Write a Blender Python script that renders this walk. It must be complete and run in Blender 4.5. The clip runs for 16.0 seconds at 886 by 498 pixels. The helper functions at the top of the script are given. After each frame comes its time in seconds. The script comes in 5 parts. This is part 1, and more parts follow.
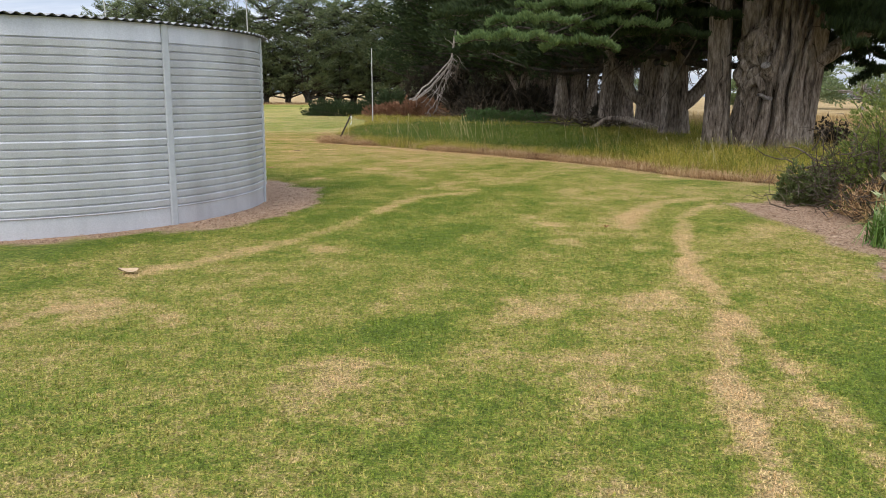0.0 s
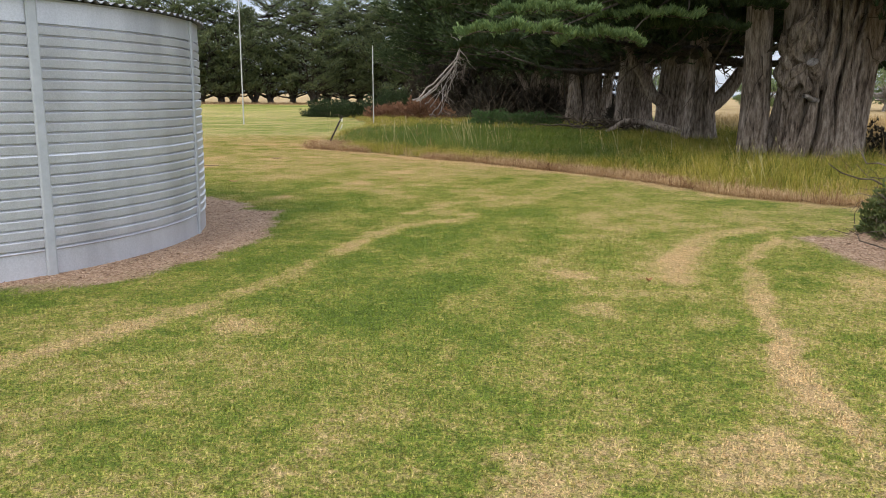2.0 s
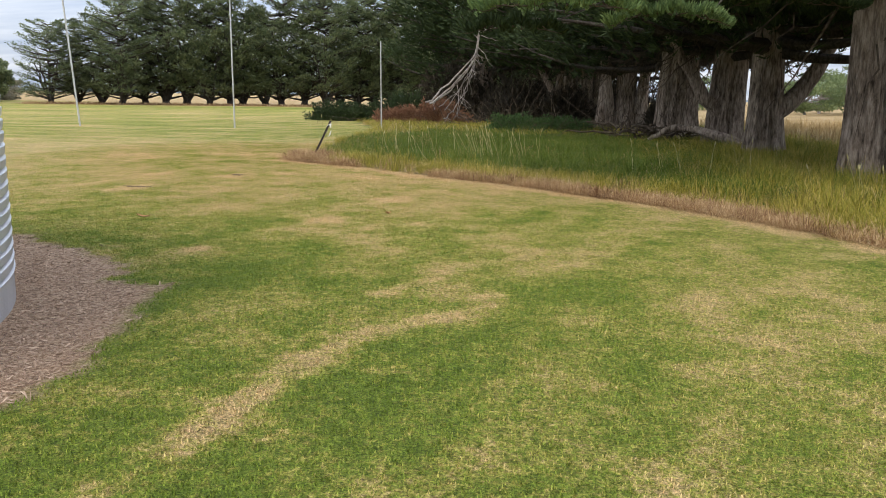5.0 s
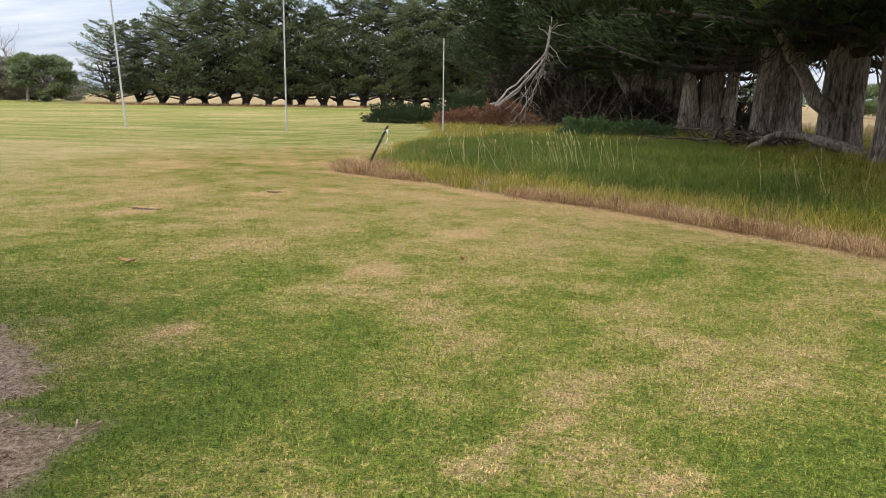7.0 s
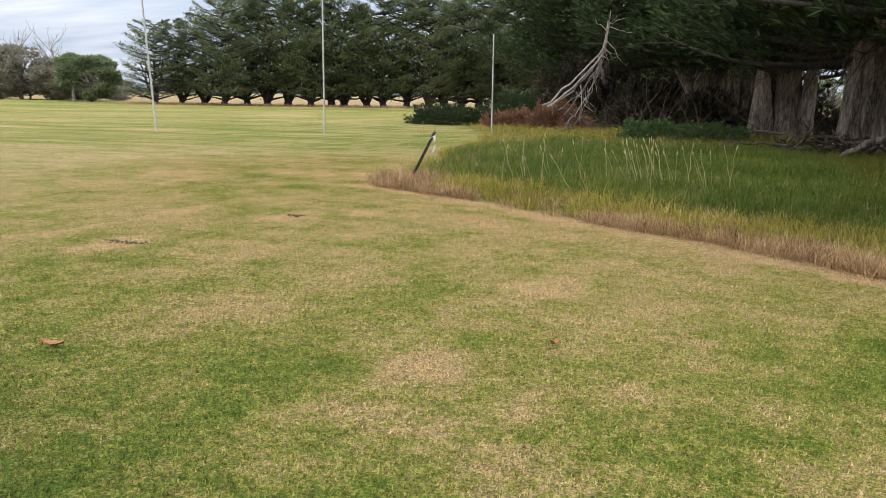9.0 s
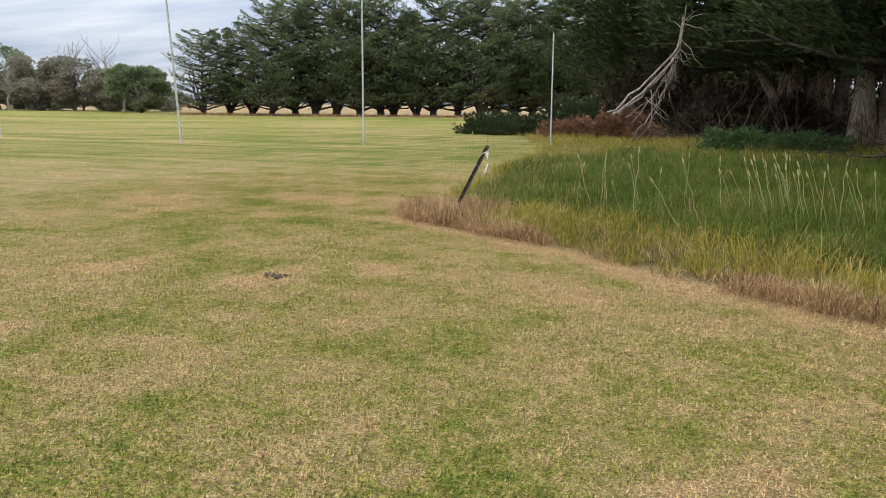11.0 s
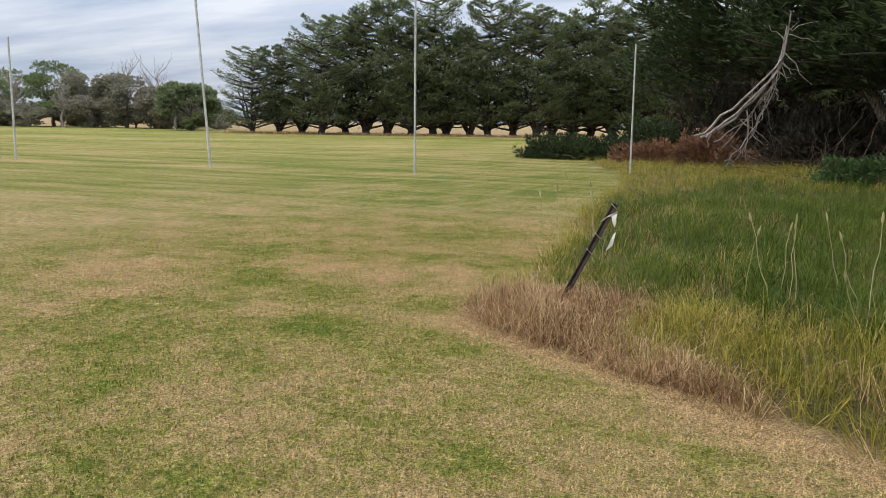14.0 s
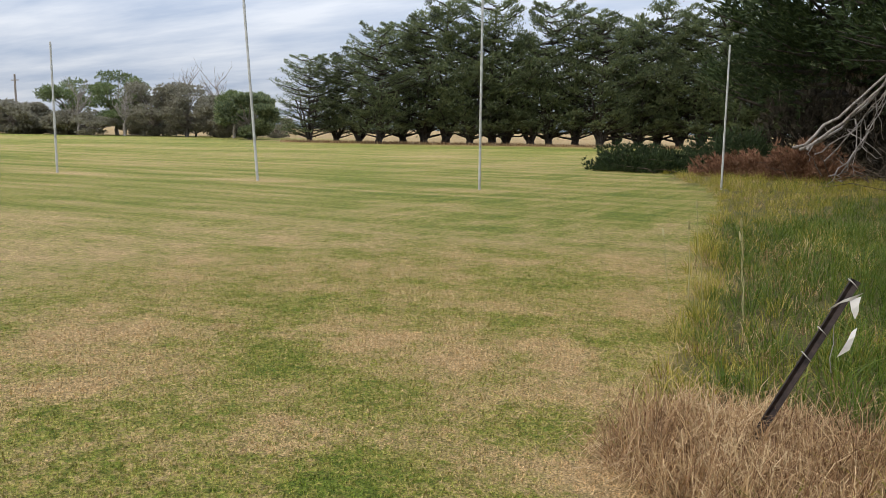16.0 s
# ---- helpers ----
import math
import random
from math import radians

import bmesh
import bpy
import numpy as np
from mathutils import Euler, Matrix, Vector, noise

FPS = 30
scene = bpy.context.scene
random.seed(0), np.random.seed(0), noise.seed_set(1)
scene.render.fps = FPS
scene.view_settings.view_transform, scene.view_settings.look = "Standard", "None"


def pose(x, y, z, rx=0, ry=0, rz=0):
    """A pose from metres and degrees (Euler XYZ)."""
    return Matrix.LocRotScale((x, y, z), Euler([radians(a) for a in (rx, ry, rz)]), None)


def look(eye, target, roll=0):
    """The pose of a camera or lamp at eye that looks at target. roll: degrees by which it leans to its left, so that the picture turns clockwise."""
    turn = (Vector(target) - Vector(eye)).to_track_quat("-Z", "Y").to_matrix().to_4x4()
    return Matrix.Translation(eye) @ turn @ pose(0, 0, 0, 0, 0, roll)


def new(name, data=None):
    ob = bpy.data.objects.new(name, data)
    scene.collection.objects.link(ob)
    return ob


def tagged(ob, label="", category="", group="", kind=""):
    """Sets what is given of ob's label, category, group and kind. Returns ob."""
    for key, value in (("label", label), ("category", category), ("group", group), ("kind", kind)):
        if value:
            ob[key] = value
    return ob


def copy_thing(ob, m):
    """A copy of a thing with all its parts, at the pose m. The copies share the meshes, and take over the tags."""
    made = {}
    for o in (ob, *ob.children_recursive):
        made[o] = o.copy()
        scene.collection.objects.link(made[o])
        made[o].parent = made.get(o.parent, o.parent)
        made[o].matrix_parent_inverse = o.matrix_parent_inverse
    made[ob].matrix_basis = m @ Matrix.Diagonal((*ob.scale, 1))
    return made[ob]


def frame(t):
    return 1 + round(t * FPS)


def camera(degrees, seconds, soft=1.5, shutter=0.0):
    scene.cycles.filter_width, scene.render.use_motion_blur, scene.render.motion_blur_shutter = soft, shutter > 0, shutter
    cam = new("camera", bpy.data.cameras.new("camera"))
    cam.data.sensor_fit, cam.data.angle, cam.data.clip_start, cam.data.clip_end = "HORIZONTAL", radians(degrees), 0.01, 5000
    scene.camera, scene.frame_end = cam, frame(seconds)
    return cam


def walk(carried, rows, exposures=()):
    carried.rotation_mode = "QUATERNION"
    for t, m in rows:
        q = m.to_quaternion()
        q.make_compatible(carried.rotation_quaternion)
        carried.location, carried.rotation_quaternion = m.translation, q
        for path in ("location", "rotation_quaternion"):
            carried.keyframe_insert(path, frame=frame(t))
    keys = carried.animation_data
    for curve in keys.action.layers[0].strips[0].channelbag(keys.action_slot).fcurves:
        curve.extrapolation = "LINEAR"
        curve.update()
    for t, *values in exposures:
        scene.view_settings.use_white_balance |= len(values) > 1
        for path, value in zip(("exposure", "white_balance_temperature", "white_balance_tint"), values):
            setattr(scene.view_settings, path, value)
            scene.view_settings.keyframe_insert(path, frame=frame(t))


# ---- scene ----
cam = camera(58.4, 16.0, soft=0.6)
PATH = [
    (0, (-0.683, 0.888, 1.491), (-0.883, 2.84, 1.107), 0.5),
    (0.5, (-0.701, 1.518, 1.507), (-0.906, 3.47, 1.123), 0.5),
    (1, (-0.686, 2.198, 1.538), (-0.9, 4.148, 1.153), 0.5),
    (1.5, (-0.702, 2.833, 1.509), (-0.921, 4.784, 1.125), 0.5),
    (2, (-0.698, 3.462, 1.5), (-0.922, 5.412, 1.116), 0.6),
    (2.5, (-0.678, 4.13, 1.526), (-0.907, 6.079, 1.141), 0.5),
    (3, (-0.691, 4.754, 1.502), (-0.924, 6.703, 1.12), 0.6),
    (3.5, (-0.705, 5.38, 1.5), (-0.944, 7.328, 1.116), 0.5),
    (3.7, (-0.724, 5.627, 1.494), (-0.964, 7.575, 1.109), 0.5),
    (5.8, (-1.375, 9.066, 1.403), (-1.691, 11.005, 1.031), 1.1),
    (6, (-1.447, 9.312, 1.423), (-1.78, 11.248, 1.05), 1.1),
    (6.5, (-1.637, 9.91, 1.421), (-2.011, 11.838, 1.045), 1.1),
    (7, (-1.812, 10.499, 1.406), (-2.219, 12.421, 1.031), 1.1),
    (7.5, (-1.994, 11.068, 1.403), (-2.43, 12.983, 1.028), 1.1),
    (8, (-2.172, 11.61, 1.409), (-2.631, 13.519, 1.03), 1.0),
    (8.5, (-2.353, 12.194, 1.42), (-2.837, 14.098, 1.041), 1.1),
    (9, (-2.534, 12.753, 1.415), (-3.043, 14.65, 1.038), 1.1),
    (9.2, (-2.604, 12.975, 1.413), (-3.121, 14.87, 1.036), 1.1),
    (11.3, (-3.59, 16.371, 1.323), (-4.249, 18.227, 0.975), 0.8),
    (11.5, (-3.68, 16.613, 1.33), (-4.355, 18.464, 0.989), 0.9),
    (12, (-3.901, 17.152, 1.332), (-4.603, 18.995, 1.001), 1.0),
    (12.5, (-4.176, 17.708, 1.347), (-4.897, 19.546, 1.024), 1.0),
    (13, (-4.424, 18.191, 1.39), (-5.158, 20.023, 1.069), 1.0),
    (13.5, (-4.693, 18.763, 1.423), (-5.436, 20.593, 1.105), 1.1),
    (14, (-4.987, 19.296, 1.434), (-5.74, 21.122, 1.12), 1.0),
    (14.5, (-5.284, 19.792, 1.437), (-6.053, 21.612, 1.126), 1.0),
    (15, (-5.594, 20.281, 1.455), (-6.393, 22.088, 1.147), 1.0),
    (15.5, (-5.882, 20.775, 1.47), (-6.722, 22.564, 1.168), 1.0),
    (16, (-6.145, 21.316, 1.483), (-7.027, 23.086, 1.187), 1.0),
]
walk(cam, [(t, look(eye, target, roll)) for t, eye, target, roll in PATH],
     exposures=((0, 0.40), (3.7, 0.45), (9.2, 0.42), (11.3, 0.24), (16, 0.10)))

# ---- light ----
world = bpy.data.worlds.new("overcast_sky")
scene.world = world
world.use_nodes = True
wn, wl = world.node_tree.nodes, world.node_tree.links
wn.clear()
w_out = wn.new("ShaderNodeOutputWorld")
w_bg = wn.new("ShaderNodeBackground")
w_sky = wn.new("ShaderNodeTexSky")
w_sky.sky_type = "NISHITA"
w_sky.sun_disc = False
SUN_ELEV, SUN_AZ = radians(52), radians(205)
w_sky.sun_elevation, w_sky.sun_rotation = SUN_ELEV, SUN_AZ
w_tc = wn.new("ShaderNodeTexCoord")
w_sep = wn.new("ShaderNodeSeparateXYZ")
wl.new(w_tc.outputs["Generated"], w_sep.inputs[0])
w_up = wn.new("ShaderNodeMath"); w_up.operation = "MAXIMUM"; w_up.inputs[1].default_value = 0.0
wl.new(w_sep.outputs["Z"], w_up.inputs[0])
w_add = wn.new("ShaderNodeMath"); w_add.operation = "ADD"; w_add.inputs[1].default_value = 0.12
wl.new(w_up.outputs[0], w_add.inputs[0])
w_div = wn.new("ShaderNodeVectorMath"); w_div.operation = "DIVIDE"
w_comb = wn.new("ShaderNodeCombineXYZ")
for k in range(3):
    wl.new(w_add.outputs[0], w_comb.inputs[k])
wl.new(w_tc.outputs["Generated"], w_div.inputs[0])
wl.new(w_comb.outputs[0], w_div.inputs[1])
w_map = wn.new("ShaderNodeMapping")
w_map.inputs["Rotation"].default_value = (0, 0, radians(-28))
w_map.inputs["Scale"].default_value = (0.55, 1.5, 1)
wl.new(w_div.outputs[0], w_map.inputs["Vector"])
w_noise = wn.new("ShaderNodeTexNoise")
w_noise.inputs["Scale"].default_value = 1.5
w_noise.inputs["Detail"].default_value = 7
w_noise.inputs["Roughness"].default_value = 0.55
wl.new(w_map.outputs[0], w_noise.inputs["Vector"])
w_ramp = wn.new("ShaderNodeValToRGB")
w_ramp.color_ramp.elements[0].position, w_ramp.color_ramp.elements[0].color = 0.36, (0.47, 0.55, 0.70, 1)
w_ramp.color_ramp.elements[1].position, w_ramp.color_ramp.elements[1].color = 0.66, (0.78, 0.82, 0.90, 1)
wl.new(w_noise.outputs["Fac"], w_ramp.inputs[0])
w_scale = wn.new("ShaderNodeVectorMath"); w_scale.operation = "SCALE"; w_scale.inputs["Scale"].default_value = 0.06
wl.new(w_sky.outputs[0], w_scale.inputs[0])
w_mix = wn.new("ShaderNodeMix"); w_mix.data_type = "RGBA"
w_mix.inputs[0].default_value = 0.88
wl.new(w_scale.outputs[0], w_mix.inputs[6])
wl.new(w_ramp.outputs[0], w_mix.inputs[7])
w_zen = wn.new("ShaderNodeMath"); w_zen.operation = "MULTIPLY_ADD"
w_zen.inputs[1].default_value, w_zen.inputs[2].default_value = 2.3, 0.80
wl.new(w_up.outputs[0], w_zen.inputs[0])
w_cie = wn.new("ShaderNodeVectorMath"); w_cie.operation = "SCALE"
wl.new(w_mix.outputs[2], w_cie.inputs[0])
wl.new(w_zen.outputs[0], w_cie.inputs["Scale"])
wl.new(w_cie.outputs[0], w_bg.inputs["Color"])
w_bg.inputs["Strength"].default_value = 1.0
wl.new(w_bg.outputs[0], w_out.inputs["Surface"])

sun = new("sun", bpy.data.lights.new("sun", "SUN"))
sun.data.energy, sun.data.angle, sun.data.color = 1.5, radians(25), (1.0, 0.90, 0.76)
sun_dir = Vector((math.sin(SUN_AZ) * math.cos(SUN_ELEV), math.cos(SUN_AZ) * math.cos(SUN_ELEV), math.sin(SUN_ELEV)))
sun.matrix_world = look(sun_dir * 60, (0, 0, 0))

# ---- materials ----
def material(name, rough=0.8, metal=0.0, spec=0.3):
    m = bpy.data.materials.new(name)
    m.use_nodes = True
    b = m.node_tree.nodes["Principled BSDF"]
    b.inputs["Roughness"].default_value = rough
    b.inputs["Metallic"].default_value = metal
    b.inputs["Specular IOR Level"].default_value = spec
    return m, m.node_tree.nodes, m.node_tree.links, b


def noise_node(n, l, scale, detail=4, rough=0.55, stretch=None, source="Object"):
    tc = n.new("ShaderNodeTexCoord")
    mp = n.new("ShaderNodeMapping")
    mp.inputs["Scale"].default_value = stretch or (1, 1, 1)
    l.new(tc.outputs[source], mp.inputs["Vector"])
    t = n.new("ShaderNodeTexNoise")
    t.inputs["Scale"].default_value = scale
    t.inputs["Detail"].default_value = detail
    t.inputs["Roughness"].default_value = rough
    l.new(mp.outputs[0], t.inputs["Vector"])
    return t.outputs["Fac"]


def ramp(n, l, fac, stops):
    r = n.new("ShaderNodeValToRGB")
    e = r.color_ramp.elements
    while len(e) < len(stops):
        e.new(0.5)
    for k, (p, c) in enumerate(stops):
        e[k].position, e[k].color = p, (*c, 1)
    l.new(fac, r.inputs[0])
    return r.outputs[0]


def mix(n, l, fac, a, b, blend="MIX"):
    m = n.new("ShaderNodeMix")
    m.data_type, m.blend_type = "RGBA", blend
    for s, v in ((0, fac), (6, a), (7, b)):
        if isinstance(v, (int, float)):
            m.inputs[s].default_value = v
        elif isinstance(v, tuple):
            m.inputs[s].default_value = (*v, 1)
        else:
            l.new(v, m.inputs[s])
    return m.outputs[2]


def maths(n, l, op, a, b, clamp=False):
    m = n.new("ShaderNodeMath")
    m.operation, m.use_clamp = op, clamp
    for k, v in enumerate((a, b)):
        if isinstance(v, (int, float)):
            m.inputs[k].default_value = v
        else:
            l.new(v, m.inputs[k])
    return m.outputs[0]


def bump(n, l, b, height, strength, distance):
    k = n.new("ShaderNodeBump")
    k.inputs["Strength"].default_value, k.inputs["Distance"].default_value = strength, distance
    l.new(height, k.inputs["Height"])
    l.new(k.outputs[0], b.inputs["Normal"])


def attribute(n, name):
    a = n.new("ShaderNodeAttribute")
    a.attribute_name = name
    return a.outputs["Fac"]


def leaf_mat(name, stops, rough=0.65, big=0.5, trans=0.15):
    """Leaves: colour by island with a slow change over the plant, slightly translucent."""
    m, n, l, b = material(name, rough, 0, 0.25)
    g = n.new("ShaderNodeNewGeometry")
    slow = noise_node(n, l, big, 2)
    f = maths(n, l, "ADD", maths(n, l, "MULTIPLY", g.outputs["Random Per Island"], 0.55), maths(n, l, "MULTIPLY", slow, 0.6))
    l.new(ramp(n, l, maths(n, l, "SUBTRACT", f, 0.08, True), stops), b.inputs["Base Color"])
    if trans:
        t = n.new("ShaderNodeBsdfTranslucent")
        l.new(ramp(n, l, maths(n, l, "SUBTRACT", f, 0.08, True), stops), t.inputs["Color"])
        s = n.new("ShaderNodeMixShader")
        s.inputs[0].default_value = trans
        l.new(b.outputs[0], s.inputs[1])
        l.new(t.outputs[0], s.inputs[2])
        l.new(s.outputs[0], n["Material Output"].inputs["Surface"])
    return m


GREEN, YELLOWISH, TAN = (0.185, 0.225, 0.032), (0.33, 0.30, 0.07), (0.50, 0.368, 0.158)


def lawn_mat(name, ground):
    m, n, l, b = material(name, 0.9, 0, 0.15)
    dry = attribute(n, "dry")
    fine = ramp(n, l, noise_node(n, l, 26, 4, 0.7), ((0.36, (0, 0, 0)), (0.64, (1, 1, 1))))
    mid = ramp(n, l, noise_node(n, l, 8.0, 5, 0.7), ((0.34, (0, 0, 0)), (0.66, (1, 1, 1))))
    f = maths(n, l, "ADD", dry, maths(n, l, "MULTIPLY", maths(n, l, "SUBTRACT", fine, 0.5), 0.46 if ground else 0.34))
    f = maths(n, l, "ADD", f, maths(n, l, "MULTIPLY", maths(n, l, "SUBTRACT", mid, 0.5), 0.30))
    if ground:
        tc, mp, st = n.new("ShaderNodeTexCoord"), n.new("ShaderNodeMapping"), n.new("ShaderNodeTexNoise")
        mp.inputs["Rotation"].default_value = (0, 0, radians(-26.5))
        mp.inputs["Scale"].default_value = (0.07, 1.0, 1)
        st.inputs["Scale"].default_value, st.inputs["Detail"].default_value = 1.2, 5
        l.new(tc.outputs["Object"], mp.inputs["Vector"])
        l.new(mp.outputs[0], st.inputs["Vector"])
        band = ramp(n, l, st.outputs["Fac"], ((0.36, (0, 0, 0)), (0.64, (1, 1, 1))))
        f = maths(n, l, "ADD", f, maths(n, l, "MULTIPLY", maths(n, l, "MULTIPLY", maths(n, l, "SUBTRACT", band, 0.5), 0.40), attribute(n, "far")))
    if not ground:
        g = n.new("ShaderNodeNewGeometry")
        f = maths(n, l, "ADD", f, maths(n, l, "MULTIPLY", maths(n, l, "SUBTRACT", g.outputs["Random Per Island"], 0.48), 0.26))
    c = ramp(n, l, f, ((0.0, (0.125, 0.175, 0.022)), (0.26, GREEN), (0.50, YELLOWISH), (0.76, TAN), (1.0, (0.60, 0.405, 0.20))))
    if ground:
        grain = noise_node(n, l, 75, 3, 0.75)
        c = mix(n, l, 0.85, c, ramp(n, l, grain, ((0.36, (0.28, 0.29, 0.25)), (0.50, (0.85, 0.85, 0.82)), (0.64, (1.5, 1.48, 1.4)))), "MULTIPLY")
        tuft = noise_node(n, l, 11, 5, 0.75)
        c = mix(n, l, 0.75, c, ramp(n, l, tuft, ((0.36, (0.55, 0.58, 0.5)), (0.52, (1, 1, 1)), (0.66, (1.3, 1.28, 1.22)))), "MULTIPLY")
        mulch_c = ramp(n, l, noise_node(n, l, 38, 5, 0.8), ((0.34, (0.085, 0.05, 0.03)), (0.47, (0.36, 0.22, 0.135)), (0.62, (0.66, 0.47, 0.32))))
        c = mix(n, l, attribute(n, "mulch"), c, mulch_c)
        straw = ramp(n, l, noise_node(n, l, 0.25, 6, 0.7), ((0.36, (0.22, 0.15, 0.065)), (0.5, (0.32, 0.22, 0.10)), (0.64, (0.42, 0.305, 0.15))))
        c = mix(n, l, attribute(n, "field"), c, straw)
        # Thatch kept dark: the shade between grass tufts is put into its colour.
        shaded_thatch_c = ramp(n, l, noise_node(n, l, 40, 5, 0.75), ((0.36, (0.045, 0.04, 0.015)), (0.5, (0.13, 0.11, 0.038)), (0.64, (0.25, 0.195, 0.085))))
        c = mix(n, l, attribute(n, "thatch_shade"), c, shaded_thatch_c)
        bump(n, l, b, maths(n, l, "ADD", noise_node(n, l, 60, 4, 0.8), fine), 0.9, 0.03)
    else:
        c = mix(n, l, 1.0, c, ramp(n, l, noise_node(n, l, 130, 2, 0.6), ((0.36, (0.42, 0.44, 0.40)), (0.5, (0.95, 0.95, 0.95)), (0.64, (1.35, 1.33, 1.3)))), "MULTIPLY")
    l.new(c, b.inputs["Base Color"])
    return m


LAWN = lawn_mat("lawn_ground", True)
LAWN_BLADE = lawn_mat("lawn_blade", False)
GRASS_BROWN = leaf_mat("dead_grass", ((0.15, (0.12, 0.056, 0.026)), (0.4, (0.30, 0.175, 0.082)), (0.6, (0.51, 0.335, 0.165)), (0.85, (0.74, 0.56, 0.32))), 0.8, 1.2)
GRASS_STRAW = leaf_mat("straw_grass", ((0.15, (0.24, 0.15, 0.06)), (0.5, (0.38, 0.26, 0.11)), (0.85, (0.56, 0.41, 0.20))), 0.8, 0.4, 0.3)
GRASS_YELLOW = leaf_mat("yellow_green_grass", ((0.15, (0.098, 0.108, 0.010)), (0.4, (0.235, 0.222, 0.024)), (0.62, (0.41, 0.33, 0.052)), (0.82, (0.62, 0.46, 0.17))), 0.7, 0.6, 0.3)
GRASS_GREEN = leaf_mat("deep_green_grass", ((0.15, (0.034, 0.062, 0.007)), (0.45, (0.086, 0.136, 0.013)), (0.68, (0.15, 0.19, 0.022)), (0.88, (0.32, 0.28, 0.07))), 0.6, 0.5, 0.3)
MULCH_CHIP = leaf_mat("bark_chip", ((0.1, (0.10, 0.06, 0.038)), (0.5, (0.30, 0.19, 0.125)), (0.9, (0.58, 0.42, 0.29))), 0.85, 3, 0)
STALK = leaf_mat("seed_stalk", ((0.0, (0.30, 0.27, 0.10)), (0.6, (0.48, 0.42, 0.20)), (1, (0.62, 0.54, 0.33))), 0.8, 2)
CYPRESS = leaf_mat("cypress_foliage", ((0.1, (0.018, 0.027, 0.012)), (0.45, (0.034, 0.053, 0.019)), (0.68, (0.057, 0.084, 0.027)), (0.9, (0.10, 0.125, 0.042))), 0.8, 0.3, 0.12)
# Paler than real leaves: distance haze and extra light put into the colour.
CYPRESS_HAZED = leaf_mat("cypress_foliage_hazed", ((0.1, (0.06, 0.078, 0.048)), (0.38, (0.13, 0.16, 0.082)), (0.6, (0.22, 0.255, 0.125)), (0.85, (0.34, 0.37, 0.19))), 0.65, 0.3, 0.35)
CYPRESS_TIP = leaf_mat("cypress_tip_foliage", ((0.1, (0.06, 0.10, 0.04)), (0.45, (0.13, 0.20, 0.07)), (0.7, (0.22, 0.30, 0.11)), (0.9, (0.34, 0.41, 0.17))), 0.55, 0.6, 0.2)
GUM_LEAF = leaf_mat("gum_foliage", ((0.1, (0.09, 0.12, 0.06)), (0.5, (0.17, 0.21, 0.085)), (0.9, (0.29, 0.33, 0.13))), 0.6, 0.15, 0.3)
# Greyed and lightened so the far crowns carry haze in their colour.
SHEOAK_HAZED = leaf_mat("hazed_sheoak_foliage", ((0.1, (0.155, 0.145, 0.11)), (0.5, (0.26, 0.24, 0.175)), (0.9, (0.36, 0.33, 0.23))), 0.75, 0.15, 0.35)
# Dry brown taken near black; deep shade under the canopy sits in this colour.
UNDERSTOREY = leaf_mat("shaded_dry_understorey", ((0.1, (0.022, 0.017, 0.012)), (0.5, (0.055, 0.045, 0.03)), (0.9, (0.11, 0.09, 0.06))), 0.85, 0.5, 0.05)
DEAD_LEAF = leaf_mat("dead_brown_foliage", ((0.1, (0.095, 0.045, 0.026)), (0.5, (0.24, 0.12, 0.066)), (0.9, (0.38, 0.225, 0.13))), 0.85, 0.7)
SHRUB_LEAF = leaf_mat("shrub_foliage", ((0.0, (0.055, 0.075, 0.025)), (0.5, (0.115, 0.14, 0.045)), (1, (0.25, 0.26, 0.10))), 0.5, 1.5)
WEED_LEAF = leaf_mat("dark_weed_foliage", ((0.0, (0.03, 0.065, 0.02)), (0.5, (0.065, 0.12, 0.035)), (1, (0.13, 0.19, 0.06))), 0.5, 1.5)
FEATHER_LEAF = leaf_mat("feathery_shrub_foliage", ((0.0, (0.07, 0.10, 0.02)), (0.5, (0.15, 0.19, 0.035)), (1, (0.29, 0.30, 0.08))), 0.6, 1.2)
STRAP_LEAF = leaf_mat("strap_leaf", ((0.0, (0.05, 0.10, 0.018)), (0.6, (0.12, 0.20, 0.04)), (1, (0.30, 0.34, 0.11))), 0.45, 2)
PALE_LEAF = leaf_mat("pale_leaf", ((0.0, (0.22, 0.27, 0.10)), (1, (0.50, 0.52, 0.30))), 0.5, 3)


def bark_mat(name, dark, mid, light, stretch=(6, 6, 0.7), scale=2.2):
    m, n, l, b = material(name, 0.9, 0, 0.15)
    f = noise_node(n, l, scale, 8, 0.68, stretch)
    big = noise_node(n, l, 0.8, 3)
    g = maths(n, l, "ADD", maths(n, l, "MULTIPLY", f, 0.75), maths(n, l, "MULTIPLY", big, 0.3))
    l.new(ramp(n, l, g, ((0.38, dark), (0.51, mid), (0.66, light))), b.inputs["Base Color"])
    bump(n, l, b, f, 1.0, 0.12)
    return m


BARK = bark_mat("cypress_bark", (0.045, 0.032, 0.023), (0.24, 0.185, 0.14), (0.50, 0.41, 0.33), (6, 6, 1.2), 2.4)
# Darker copy of the cypress bark; shade inside and under crowns put into colour.
BARK_SHADED = bark_mat("shaded_bark", (0.03, 0.025, 0.02), (0.075, 0.062, 0.052), (0.14, 0.12, 0.10))
BARK_GUM = bark_mat("gum_bark", (0.10, 0.075, 0.06), (0.25, 0.21, 0.18), (0.46, 0.42, 0.37))
